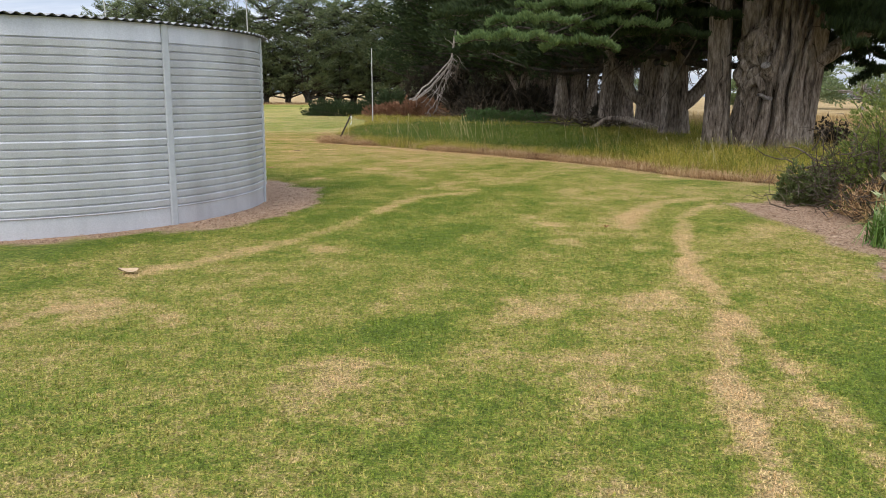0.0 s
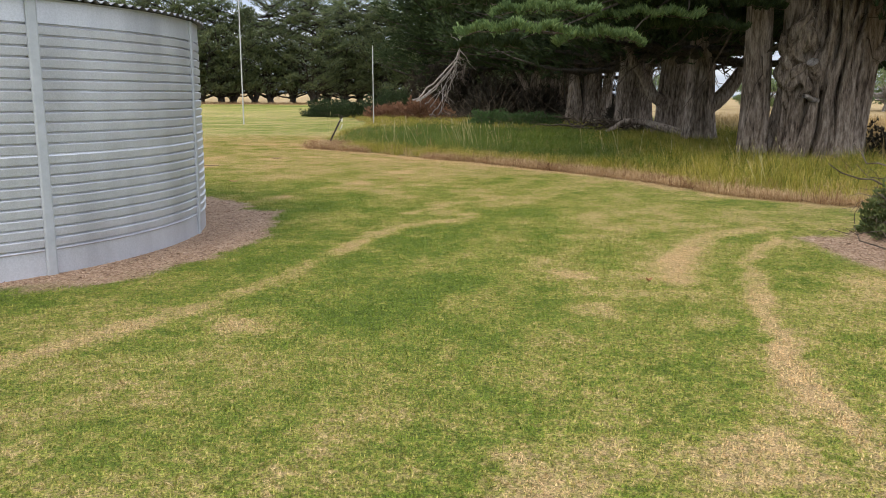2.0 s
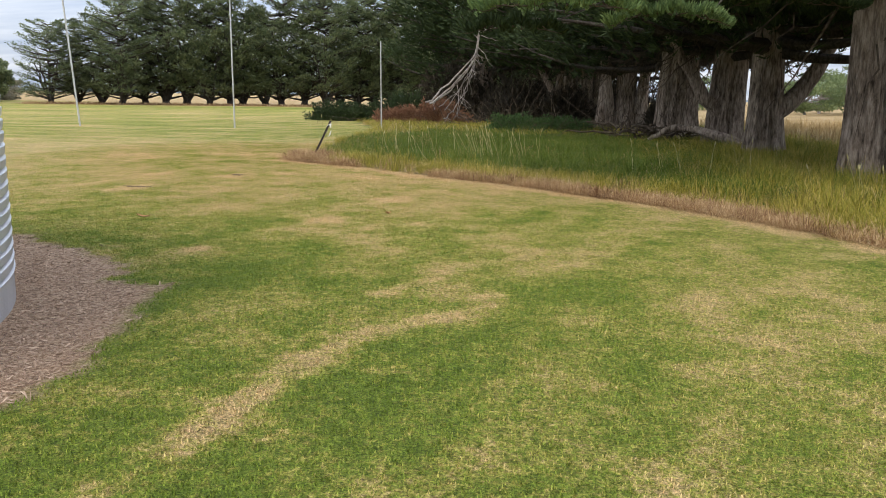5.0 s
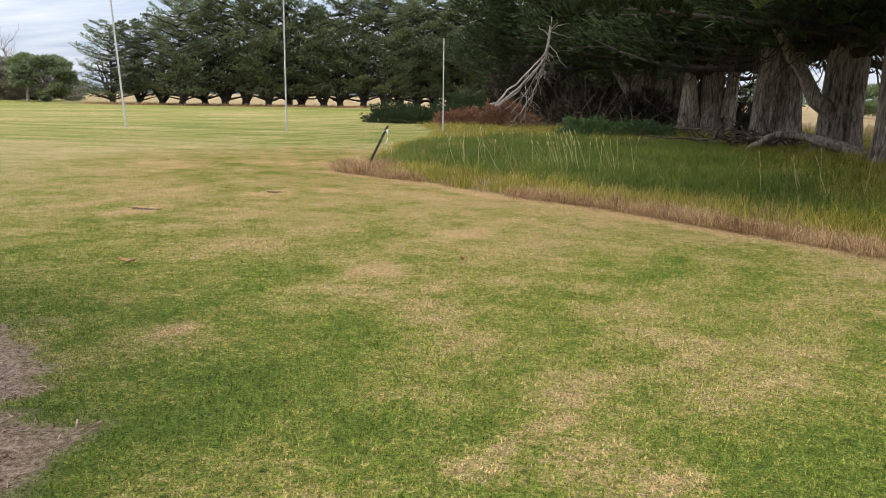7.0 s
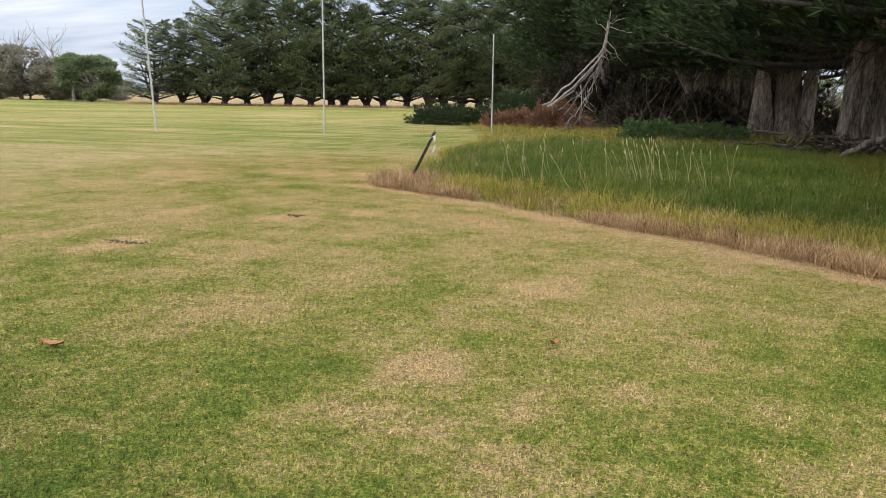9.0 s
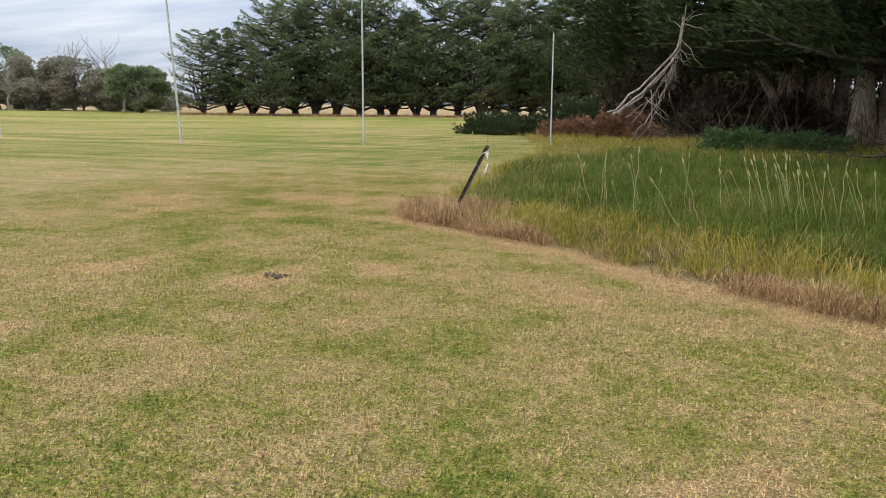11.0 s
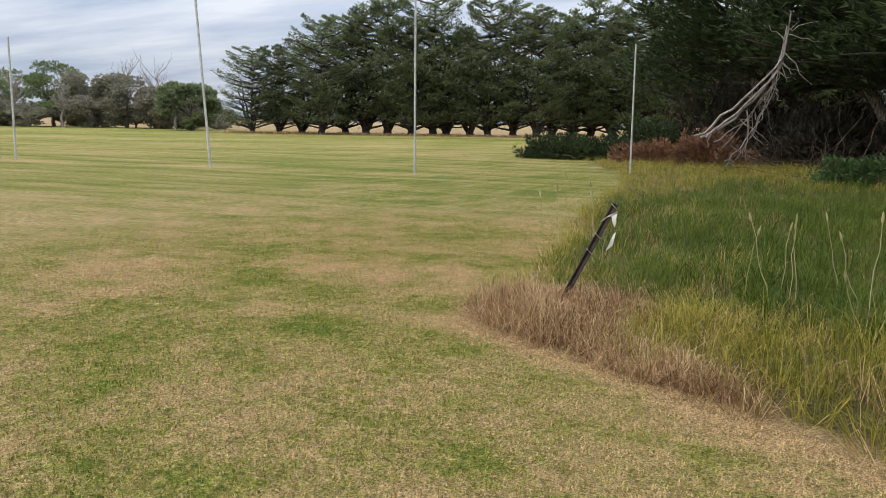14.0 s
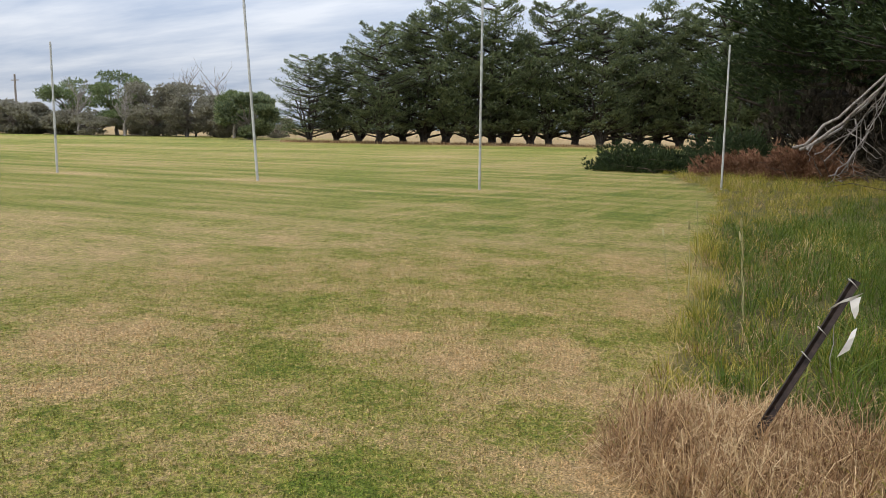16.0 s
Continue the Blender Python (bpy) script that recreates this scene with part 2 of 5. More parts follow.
DEADWOOD = bark_mat("weathered_deadwood", (0.13, 0.11, 0.095), (0.30, 0.26, 0.23), (0.50, 0.45, 0.40), (5, 5, 2))
TWIG = bark_mat("dead_twig", (0.045, 0.034, 0.025), (0.105, 0.08, 0.058), (0.20, 0.155, 0.115), (3, 3, 3))


def steel_mat():
    m, n, l, b = material("weathered_zinc_sheet", 0.45, 0.35, 0.5)
    f = noise_node(n, l, 2.2, 6, 0.6, (1, 1, 0.3))
    speck = noise_node(n, l, 70, 3, 0.7)
    c = ramp(n, l, f, ((0.36, (0.47, 0.47, 0.49)), (0.64, (0.60, 0.60, 0.62))))
    c = mix(n, l, 0.3, c, ramp(n, l, speck, ((0.38, (0.72, 0.72, 0.72)), (0.62, (1.15, 1.15, 1.15)))), "MULTIPLY")
    l.new(c, b.inputs["Base Color"])
    l.new(maths(n, l, "ADD", maths(n, l, "MULTIPLY", f, 0.3), 0.30), b.inputs["Roughness"])
    return m


def plain_mat(name, a, c, scale, rough=0.7, metal=0.0, stretch=None):
    m, n, l, b = material(name, rough, metal, 0.35)
    f = noise_node(n, l, scale, 6, 0.65, stretch)
    l.new(ramp(n, l, f, ((0.32, a), (0.68, c))), b.inputs["Base Color"])
    bump(n, l, b, f, 0.3, 0.004)
    return m


STEEL = steel_mat()
STEEL_ROOF = plain_mat("weathered_roof_sheet", (0.13, 0.125, 0.12), (0.33, 0.32, 0.31), 4, 0.6, 0.4)
STRIP = plain_mat("zinc_cover_strip", (0.40, 0.405, 0.41), (0.48, 0.485, 0.49), 9, 0.5, 0.12)
POLE_PAINT = plain_mat("galvanised_pole", (0.34, 0.33, 0.31), (0.62, 0.61, 0.58), 6, 0.55, 0.3)
PICKET = plain_mat("dark_steel_picket", (0.018, 0.015, 0.014), (0.07, 0.05, 0.042), 25, 0.55, 0.4)
TAPE = plain_mat("white_plastic_tape", (0.62, 0.58, 0.52), (0.82, 0.79, 0.74), 14, 0.6)
WIRE = plain_mat("tie_wire", (0.30, 0.27, 0.24), (0.55, 0.50, 0.44), 40, 0.5, 0.6)
SOIL = plain_mat("dark_crumbled_soil", (0.06, 0.042, 0.03), (0.16, 0.115, 0.08), 30, 0.95)
DRY_LEAF = plain_mat("dry_fallen_leaf", (0.24, 0.09, 0.035), (0.42, 0.22, 0.09), 30, 0.7)
BARK_CHIP = plain_mat("pale_bark_piece", (0.30, 0.19, 0.10), (0.52, 0.38, 0.23), 20, 0.8)
# The blue-grey stands in for distance haze over the hills.
HILL = plain_mat("hazed_distant_hill", (0.10, 0.13, 0.15), (0.15, 0.18, 0.19), 0.01, 0.95)
TIMBER = plain_mat("grey_timber", (0.16, 0.13, 0.11), (0.34, 0.30, 0.26), 5, 0.85, 0, (4, 4, 0.5))
PINK = plain_mat("pink_petal", (0.55, 0.10, 0.20), (0.75, 0.25, 0.38), 20, 0.6)

# ---- mesh tools ----
rng = np.random.default_rng(7)


def mesh_np(name, V, F, mat, attrs=None, smooth=False):
    V, F = np.asarray(V, np.float32), np.asarray(F, np.int32)
    k = F.shape[1]
    me = bpy.data.meshes.new(name)
    me.vertices.add(len(V)); me.vertices.foreach_set("co", V.ravel())
    me.loops.add(F.size); me.loops.foreach_set("vertex_index", F.ravel())
    me.polygons.add(len(F)); me.polygons.foreach_set("loop_start", np.arange(0, F.size, k, dtype=np.int32))
    me.polygons.foreach_set("use_smooth", np.full(len(F), smooth, dtype=bool))
    for key, val in (attrs or {}).items():
        me.attributes.new(key, "FLOAT", "POINT").data.foreach_set("value", np.asarray(val, np.float32))
    me.materials.append(mat)
    me.update(calc_edges=True)
    return me


def thing(name, label, category, at=(0, 0, 0), group="", kind=""):
    ob = new(name)
    ob.location = at
    return tagged(ob, label, category, group, kind)


def part_np(name, V, F, mat, parent, label="", smooth=False):
    ob = new(name, mesh_np(name, V, F, mat, None, smooth))
    ob.parent = parent
    if label:
        tagged(ob, label)
    return ob


def part(name, bm, mat, parent, label="", smooth=False):
    me = bpy.data.meshes.new(name)
    for f in bm.faces:
        f.smooth = smooth
    bm.to_mesh(me)
    bm.free()
    me.materials.append(mat)
    ob = new(name, me)
    ob.parent = parent
    if label:
        tagged(ob, label)
    return ob


def tube(path, radii, sides=8, flute=None):
    """A tapered tube along a path of points; flute(angle, fraction) scales the radius."""
    P = np.asarray(path, float)
    n = len(P)
    T = np.gradient(P, axis=0)
    T /= np.linalg.norm(T, axis=1)[:, None] + 1e-9
    ref = np.array([0.0, 0.0, 1.0]) if abs(T[:, 2]).mean() < 0.7 else np.array([1.0, 0.0, 0.0])
    A = np.cross(T, ref); A /= np.linalg.norm(A, axis=1)[:, None] + 1e-9
    B = np.cross(T, A)
    th = np.linspace(0, 2 * np.pi, sides, endpoint=False)
    R = np.asarray(radii, float)[:, None] * np.ones((1, sides))
    if flute is not None:
        R = R * flute(th[None, :], np.linspace(0, 1, n)[:, None])
    V = P[:, None, :] + R[..., None] * (np.cos(th)[None, :, None] * A[:, None, :] + np.sin(th)[None, :, None] * B[:, None, :])
    i = np.arange(n - 1)[:, None] * sides
    j = np.arange(sides)[None, :]
    a, b = i + j, i + (j + 1) % sides
    F = np.stack([a, b, b + sides, a + sides], -1).reshape(-1, 4)
    return V.reshape(-1, 3), F


def join(pieces):
    Vs, Fs, k = [], [], 0
    for V, F in pieces:
        Vs.append(V); Fs.append(F + k); k += len(V)
    return np.concatenate(Vs), np.concatenate(Fs)


def bend(a, b, sag=0.0, wob=0.0, n=8, r=rng):
    """A bent path from a to b that sags in the middle."""
    a, b = np.asarray(a, float), np.asarray(b, float)
    t = np.linspace(0, 1, n)[:, None]
    P = a + (b - a) * t
    P[:, 2] -= sag * (4 * t * (1 - t))[:, 0]
    if wob:
        w = r.normal(0, wob, (n, 3)); w[0] = 0; w[-1] = 0
        P += w
    return P


def sprays(P, D, size, r, leaves=6, fan=0.9, slim=0.16, up=0.25, flat=0.0):
    """Feathery sprays: from each point a fan of slim leaves along D."""
    n = len(P)
    D = D / (np.linalg.norm(D, axis=1)[:, None] + 1e-9)
    S = np.cross(D, r.normal(0, 1, (n, 3)) * 0.5 + np.array([0, 0, 1.0]))
    S /= np.linalg.norm(S, axis=1)[:, None] + 1e-9
    size = np.broadcast_to(size, (n,))
    a = np.linspace(-fan, fan, leaves)[None, :] + r.normal(0, 0.12, (n, leaves))
    L = (size[:, None] * (0.7 + 0.5 * r.random((n, leaves))))[..., None]
    d = np.cos(a)[..., None] * D[:, None, :] + np.sin(a)[..., None] * S[:, None, :]
    d[..., 2] += up * r.random((n, leaves))
    q = np.cross(d, r.normal(0, 1, (n, leaves, 3)) * (1 - flat) + np.array([0, 0, 1.6 * flat]))
    q /= np.linalg.norm(q, axis=2)[..., None] + 1e-9
    o = P[:, None, :] + np.zeros_like(d)
    V = np.stack([o + d * L * 0.12 + q * L * slim, o + d * L, o + d * L * 0.12 - q * L * slim], 2)
    F = np.arange(n * leaves * 3).reshape(-1, 3)
    return V.reshape(-1, 3), F


def blades(P, h, w, r, lean=0.35, curl=0.5):
    """Grass blades, two segments each, bent over towards their lean."""
    n = len(P)
    h = np.broadcast_to(h, (n,)) * (0.6 + 0.6 * r.random(n))
    az = r.random(n) * 2 * np.pi
    dirn = np.stack([np.cos(az), np.sin(az), np.zeros(n)], 1)
    side = np.stack([-np.sin(az + 0.6), np.cos(az + 0.6), np.zeros(n)], 1) * np.broadcast_to(w, (n,))[:, None] / 2
    k = np.abs(r.normal(0, lean, n))[:, None]
    c = k + curl * r.random(n)[:, None]
    upv = np.array([0, 0, 1.0])
    mid = P + (dirn * np.sin(k) + upv * np.cos(k)) * h[:, None] * 0.55
    tip = mid + (dirn * np.sin(c + k) + upv * np.cos(c + k)) * h[:, None] * 0.5
    V = np.stack([P - side, P + side, mid + side * 0.8, mid - side * 0.8, tip + side * 0.12, tip - side * 0.12], 1).reshape(-1, 3)
    i = np.arange(n)[:, None] * 6
    F = np.concatenate([i + np.array([[0, 1, 2, 3]]), i + np.array([[3, 2, 4, 5]])], 1).reshape(-1, 4)
    return V, F


TABLE = rng.random((256, 256))


def vnoise(x, y, scale, seed=0):
    x, y = np.asarray(x) / scale + seed * 17.3, np.asarray(y) / scale + seed * 9.1
    i, j = np.floor(x).astype(int), np.floor(y).astype(int)
    u, v = x - i, y - j
    u, v = u * u * (3 - 2 * u), v * v * (3 - 2 * v)
    g = lambda a, b: TABLE[a % 256, b % 256]
    return (g(i, j) * (1 - u) + g(i + 1, j) * u) * (1 - v) + (g(i, j + 1) * (1 - u) + g(i + 1, j + 1) * u) * v


def to_line(x, y, pts):
    """Distance from points to a polyline."""
    best = np.full(np.shape(x), 1e9)
    for (ax, ay), (bx, by) in zip(pts[:-1], pts[1:]):
        dx, dy = bx - ax, by - ay
        t = np.clip(((x - ax) * dx + (y - ay) * dy) / (dx * dx + dy * dy), 0, 1)
        best = np.minimum(best, np.hypot(x - ax - t * dx, y - ay - t * dy))
    return best


def inside(x, y, poly):
    res = np.zeros(np.shape(x), bool)
    for (ax, ay), (bx, by) in zip(poly, poly[1:] + poly[:1]):
        if ay != by:
            res ^= ((ay > y) != (by > y)) & (x < (bx - ax) * (y - ay) / (by - ay) + ax)
    return res


def step(a, b, v):
    t = np.clip((v - a) / (b - a), 0, 1)
    return t * t * (3 - 2 * t)


# ---- plan ----
TANK, TANK_R, TANK_H = (-7.35, 10.97), 3.12, 2.2
EDGE = [(4.6, 14.6), (3.4, 15.3), (2.4, 16.0), (1.4, 17.6), (0.0, 19.3), (-1.8, 21.0), (-3.1, 21.9), (-4.8, 23.3), (-6.1, 24.1), (-6.8, 24.6),
        (-7.05, 25.8), (-7.2, 27.9), (-7.7, 31.5), (-8.5, 39.5), (-9.4, 44.0), (-12.2, 52.0)]
ROUGH = EDGE + [(-12.0, 58.0), (12.0, 58.0), (9.0, 30.0), (8.0, 14.0)]
TRACKS = [([(-3.9, 7.0), (-3.4, 7.8), (-3.08, 8.5), (-2.73, 9.5), (-2.49, 11.0), (-2.2, 12.2), (-1.5, 13.1)], 0.10, 0.42),
          ([(-4.3, 5.2), (-4.0, 5.5), (-3.9, 5.95), (-3.45, 6.1)], 0.07, 0.40),
          ([(2.1, 12.9), (1.35, 12.5), (0.65, 11.1), (0.5, 10.0)], 0.11, 0.38),
          ([(1.95, 12.3), (1.27, 10.95), (0.98, 9.2), (0.76, 7.7), (0.85, 7.1), (0.66, 6.1), (0.48, 5.3), (0.38, 4.5), (0.33, 3.8), (0.3, 2.6)], 0.075, 0.46),
          ([(0.77, 6.4), (0.81, 6.0), (0.83, 5.3), (0.86, 4.7), (0.83, 4.0), (0.8, 3.2)], 0.06, 0.40)]
SPOTS = [(-3.74, 5.96, 0.28), (-2.98, 5.74, 0.14), (-0.69, 6.33, 0.2), (0.31, 6.76, 0.28), (-0.34, 8.97, 0.22), (-1.73, 4.72, 0.25), (-0.23, 4.68, 0.2), (-2.63, 8.29, 0.14),
         (-0.35, 10.12, 0.15), (0.49, 8.85, 0.2), (-0.77, 11.42, 0.18), (-1.84, 13.46, 0.28), (-2.89, 15.58, 0.24), (-1.95, 14.27, 0.22), (-3.06, 16.22, 0.18), (-3.28, 18.7, 0.25),
         (-4.33, 14.72, 0.15), (-7.48, 19.11, 0.33), (-2.26, 13.42, 0.16), (-3.69, 16.81, 0.2), (-6.6, 21.28, 0.3), (-8.11, 21.2, 0.25), (-5.82, 21.8, 0.25), (-4.18, 21.4, 0.22), (-5.51, 20.25, 0.2),
         (-10.05, 24.16, 0.28), (-10.77, 25.02, 0.4), (-8.57, 24.27, 0.18), (-9.11, 25.99, 0.26), (-8.23, 25.92, 0.24), (-7.7, 26.4, 0.3)]
LUSH = [(-1.35, 8.9, 0.6), (1.35, 10.4, 0.45), (1.2, 5.9, 0.4), (-1.3, 5.6, 0.4), (-2.2, 15.1, 0.5), (-3.4, 15.0, 0.45), (-4.1, 13.6, 0.6), (-10.1, 30.5, 0.5), (-9.2, 25.4, 0.4), (-8.3, 25.1, 0.3), (-7.4, 25.0, 0.35), (-7.9, 24.0, 0.4),
        (-1.3, 16.6, 0.5), (-8.7, 29.0, 0.6)]
LAWN_LINE = [(-0.7, 4.0), (-0.9, 8.5), (-2.4, 13.0), (-4.2, 17.7), (-6.4, 22.5), (-8.0, 26.0)]     # the middle of the lawn strip
BED = [(2.3, 12.3), (2.4, 11.4), (2.5, 10.1), (2.65, 8.9), (2.4, 7.6), (2.2, 5.5), (2.6, 2.0), (7.5, 2.0), (7.5, 14.2), (4.4, 14.3), (3.2, 13.0)]
ROW_C = np.array((-44.6, 98.3))            # the far windbreak's line
ROW_D = np.array((0.895, 0.446))


def dryness(x, y):
    d = 0.44 + 0.045 * step(11.5, 15.5, y) - 0.035 * step(10, 7, y) + 0.20 * (vnoise(x, y, 0.8, 1) - 0.5) + 0.17 * (vnoise(x, y, 2.3, 2) - 0.5) + 0.34 * (vnoise(x, y, 0.32, 3) - 0.5) + 0.26 * (vnoise(x, y, 0.13, 30) - 0.5)
    along, across = x * 0.35 + y * 0.94, x * 0.94 - y * 0.35
    d += 0.28 * (vnoise(along / 5, across, 0.45, 4) - 0.5) * step(24, 16, y)
    far = step(22, 34, y)
    u, v = x * ROW_D[0] + y * ROW_D[1], -x * ROW_D[1] + y * ROW_D[0]
    d += far * 0.30 * (vnoise(u / 12, v, 5.0, 6) - 0.5) - 0.04 * step(45, 60, y)
    d += 0.14 * step(17, 21, y) * step(40, 26, y)
    for pts, w, k in TRACKS:
        d += 0.95 * k * step(w * 1.8, w * 0.5, to_line(x, y, pts) + 0.08 * (vnoise(x, y, 0.3, 8) - 0.5) + 0.09 * (vnoise(x, y, 0.1, 33) - 0.5))
    for sx, sy, sr in SPOTS:
        d += 0.32 * step(sr * 1.35, sr * 0.5, np.hypot((x - sx), (y - sy) * 0.8) + sr * 1.3 * (vnoise(x, y, 0.30, 9) - 0.5) + sr * 0.9 * (vnoise(x, y, 0.12, 34) - 0.5))
    for sx, sy, sr in LUSH:
        d -= 0.15 * step(sr * 1.6, sr * 0.3, np.hypot(x - sx, y - sy) + sr * (vnoise(x, y, 0.5, 10) - 0.5))
    d -= 0.10 * step(1.9, 1.0, np.abs(np.hypot(x - TANK[0], y - TANK[1]) - TANK_R - 1.6))
    for px, py in ((-27.6, 37.8), (-20.75, 38.9), (-14.35, 39.8)):
        d += 0.28 * step(1.3, 0.4, np.hypot((x - px) * 0.7, y - py))
    e = to_line(x, y, EDGE[:10])
    d += 0.5 * step(0.55, 0.15, e + 0.35 * (vnoise(x, y, 0.5, 11) - 0.4)) * step(20, 19, x)
    return d


def mulchness(x, y):
    r = np.hypot(x - TANK[0], y - TANK[1]) - TANK_R + 0.5 * (vnoise(x, y, 0.45, 12) - 0.5) + 0.25 * (vnoise(x, y, 0.15, 13) - 0.5)
    north = (y - TANK[1]) / np.maximum(np.hypot(x - TANK[0], y - TANK[1]), 0.1)
    m = step(0.84, 0.62, r - 0.40 * (north - 0.35) - 0.35 * (vnoise(x, y, 1.6, 16) - 0.4))
    b = np.where(inside(x, y, BED), -1.0, 1.0) * to_line(x, y, BED + BED[:1]) + 0.4 * (vnoise(x, y, 0.4, 14) - 0.5)
    return np.maximum(m, step(0.12, -0.1, b))


def shaded_thatch(x, y):
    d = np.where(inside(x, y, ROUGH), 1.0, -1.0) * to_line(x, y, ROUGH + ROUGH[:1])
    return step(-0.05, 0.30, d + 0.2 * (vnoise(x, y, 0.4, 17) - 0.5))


def fieldness(x, y):
    v = -(x - ROW_C[0]) * ROW_D[1] + (y - ROW_C[1]) * ROW_D[0]
    u = (x - ROW_C[0]) * ROW_D[0] + (y - ROW_C[1]) * ROW_D[1]
    f = step(-4.5, -2.5, v - 34 * step(-15, -19, u) + 1.5 * (vnoise(x, y, 4, 15) - 0.5))
    f = np.maximum(f, step(6.5, 8.5, x) * step(12, 15, y))
    return f


# ---- ground ----
def spread(lo, hi, pitch, reach, grow=1.16):
    a = list(np.arange(lo, hi, pitch))
    s = pitch
    while a[-1] < reach:
        s *= grow; a.append(a[-1] + s)
    s, left = pitch, [a[0]]
    while left[-1] > -reach:
        s *= grow; left.append(left[-1] - s)
    return np.array(left[1:][::-1] + a)


gx, gy = spread(-12.5, 4.5, 0.11, 3000), spread(2.0, 30.0, 0.11, 3000)
X, Y = np.meshgrid(gx, gy)
Z = 0.03 * (vnoise(X, Y, 2.5, 20) - 0.5) * step(60, 40, np.hypot(X, Y - 12))
nx, ny = len(gx), len(gy)
i0 = (np.arange(ny - 1)[:, None] * nx + np.arange(nx - 1)[None, :]).ravel()
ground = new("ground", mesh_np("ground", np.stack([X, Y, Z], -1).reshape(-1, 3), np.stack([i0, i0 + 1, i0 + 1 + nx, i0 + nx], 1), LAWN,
                               {"dry": dryness(X, Y).ravel(), "mulch": mulchness(X, Y).ravel(), "field": fieldness(X, Y).ravel(), "far": step(20, 34, Y).ravel(), "thatch_shade": shaded_thatch(X, Y).ravel()}, True))
tagged(ground, "mown lawn with green and dried straw-coloured patches", "ground", kind="structure")


def height(x, y):
    return 0.03 * (vnoise(x, y, 2.5, 20) - 0.5) * step(60, 40, np.hypot(x, y - 12))


def scatter(x0, x1, y0, y1, density, r):
    n = int((x1 - x0) * (y1 - y0) * density)
    return r.uniform(x0, x1, n), r.uniform(y0, y1, n)


def lawn_blades():
    r = np.random.default_rng(3)
    xs, ys = [], []
    for box in ((-5.0, 3.2, 3.2, 12.0, 4600), (-9.0, 3.4, 12.0, 18.0, 4600), (-13.0, 0.5, 18.0, 31.0, 4200)):
        a, b = scatter(*box, r)
        near = to_line(a, b, LAWN_LINE)
        ok = r.random(len(a)) < 0.04 + 0.96 * step(6.5, 1.2, near)
        xs.append(a[ok]); ys.append(b[ok])
    x, y = np.concatenate(xs), np.concatenate(ys)
    keep = (np.hypot(x - TANK[0], y - TANK[1]) > TANK_R + 0.3) & ~inside(x, y, ROUGH) & (mulchness(x, y) < 0.5)
    x, y = x[keep], y[keep]
    d = dryness(x, y)
    n = len(x)
    az = r.random(n) * 2 * np.pi
    h = r.uniform(0.012, 0.027, n)
    k = np.abs(r.normal(0.5, 0.55, n))
    P = np.stack([x, y, height(x, y) - 0.003], 1)
    side = np.stack([-np.sin(az), np.cos(az), 0 * az], 1) * r.uniform(0.0028, 0.0062, n)[:, None]
    tip = P + np.stack([np.cos(az) * np.sin(k), np.sin(az) * np.sin(k), np.cos(k)], 1) * h[:, None]
    V = np.stack([P - side, P + side, tip], 1).reshape(-1, 3)
    ob = new("lawn_grass", mesh_np("lawn_grass", V, np.arange(n * 3).reshape(-1, 3), LAWN_BLADE, {"dry": np.repeat(d, 3)}))
    tagged(ob, "short mown grass blades, green to straw coloured", "grass", kind="stuff")


lawn_blades()

# ---- water tank ----
def lathe(profile, sides, a0=0.0, a1=2 * math.pi):
    th = np.linspace(a0, a1, sides + 1)
    P = np.asarray(profile)
    V = np.stack([P[:, None, 0] * np.cos(th), P[:, None, 0] * np.sin(th), P[:, None, 1] + 0 * th], -1)
    n, k = len(P), sides + 1
    i = (np.arange(n - 1)[:, None] * k + np.arange(sides)[None, :]).ravel()
    return V.reshape(-1, 3), np.stack([i, i + 1, i + 1 + k, i + k], 1)


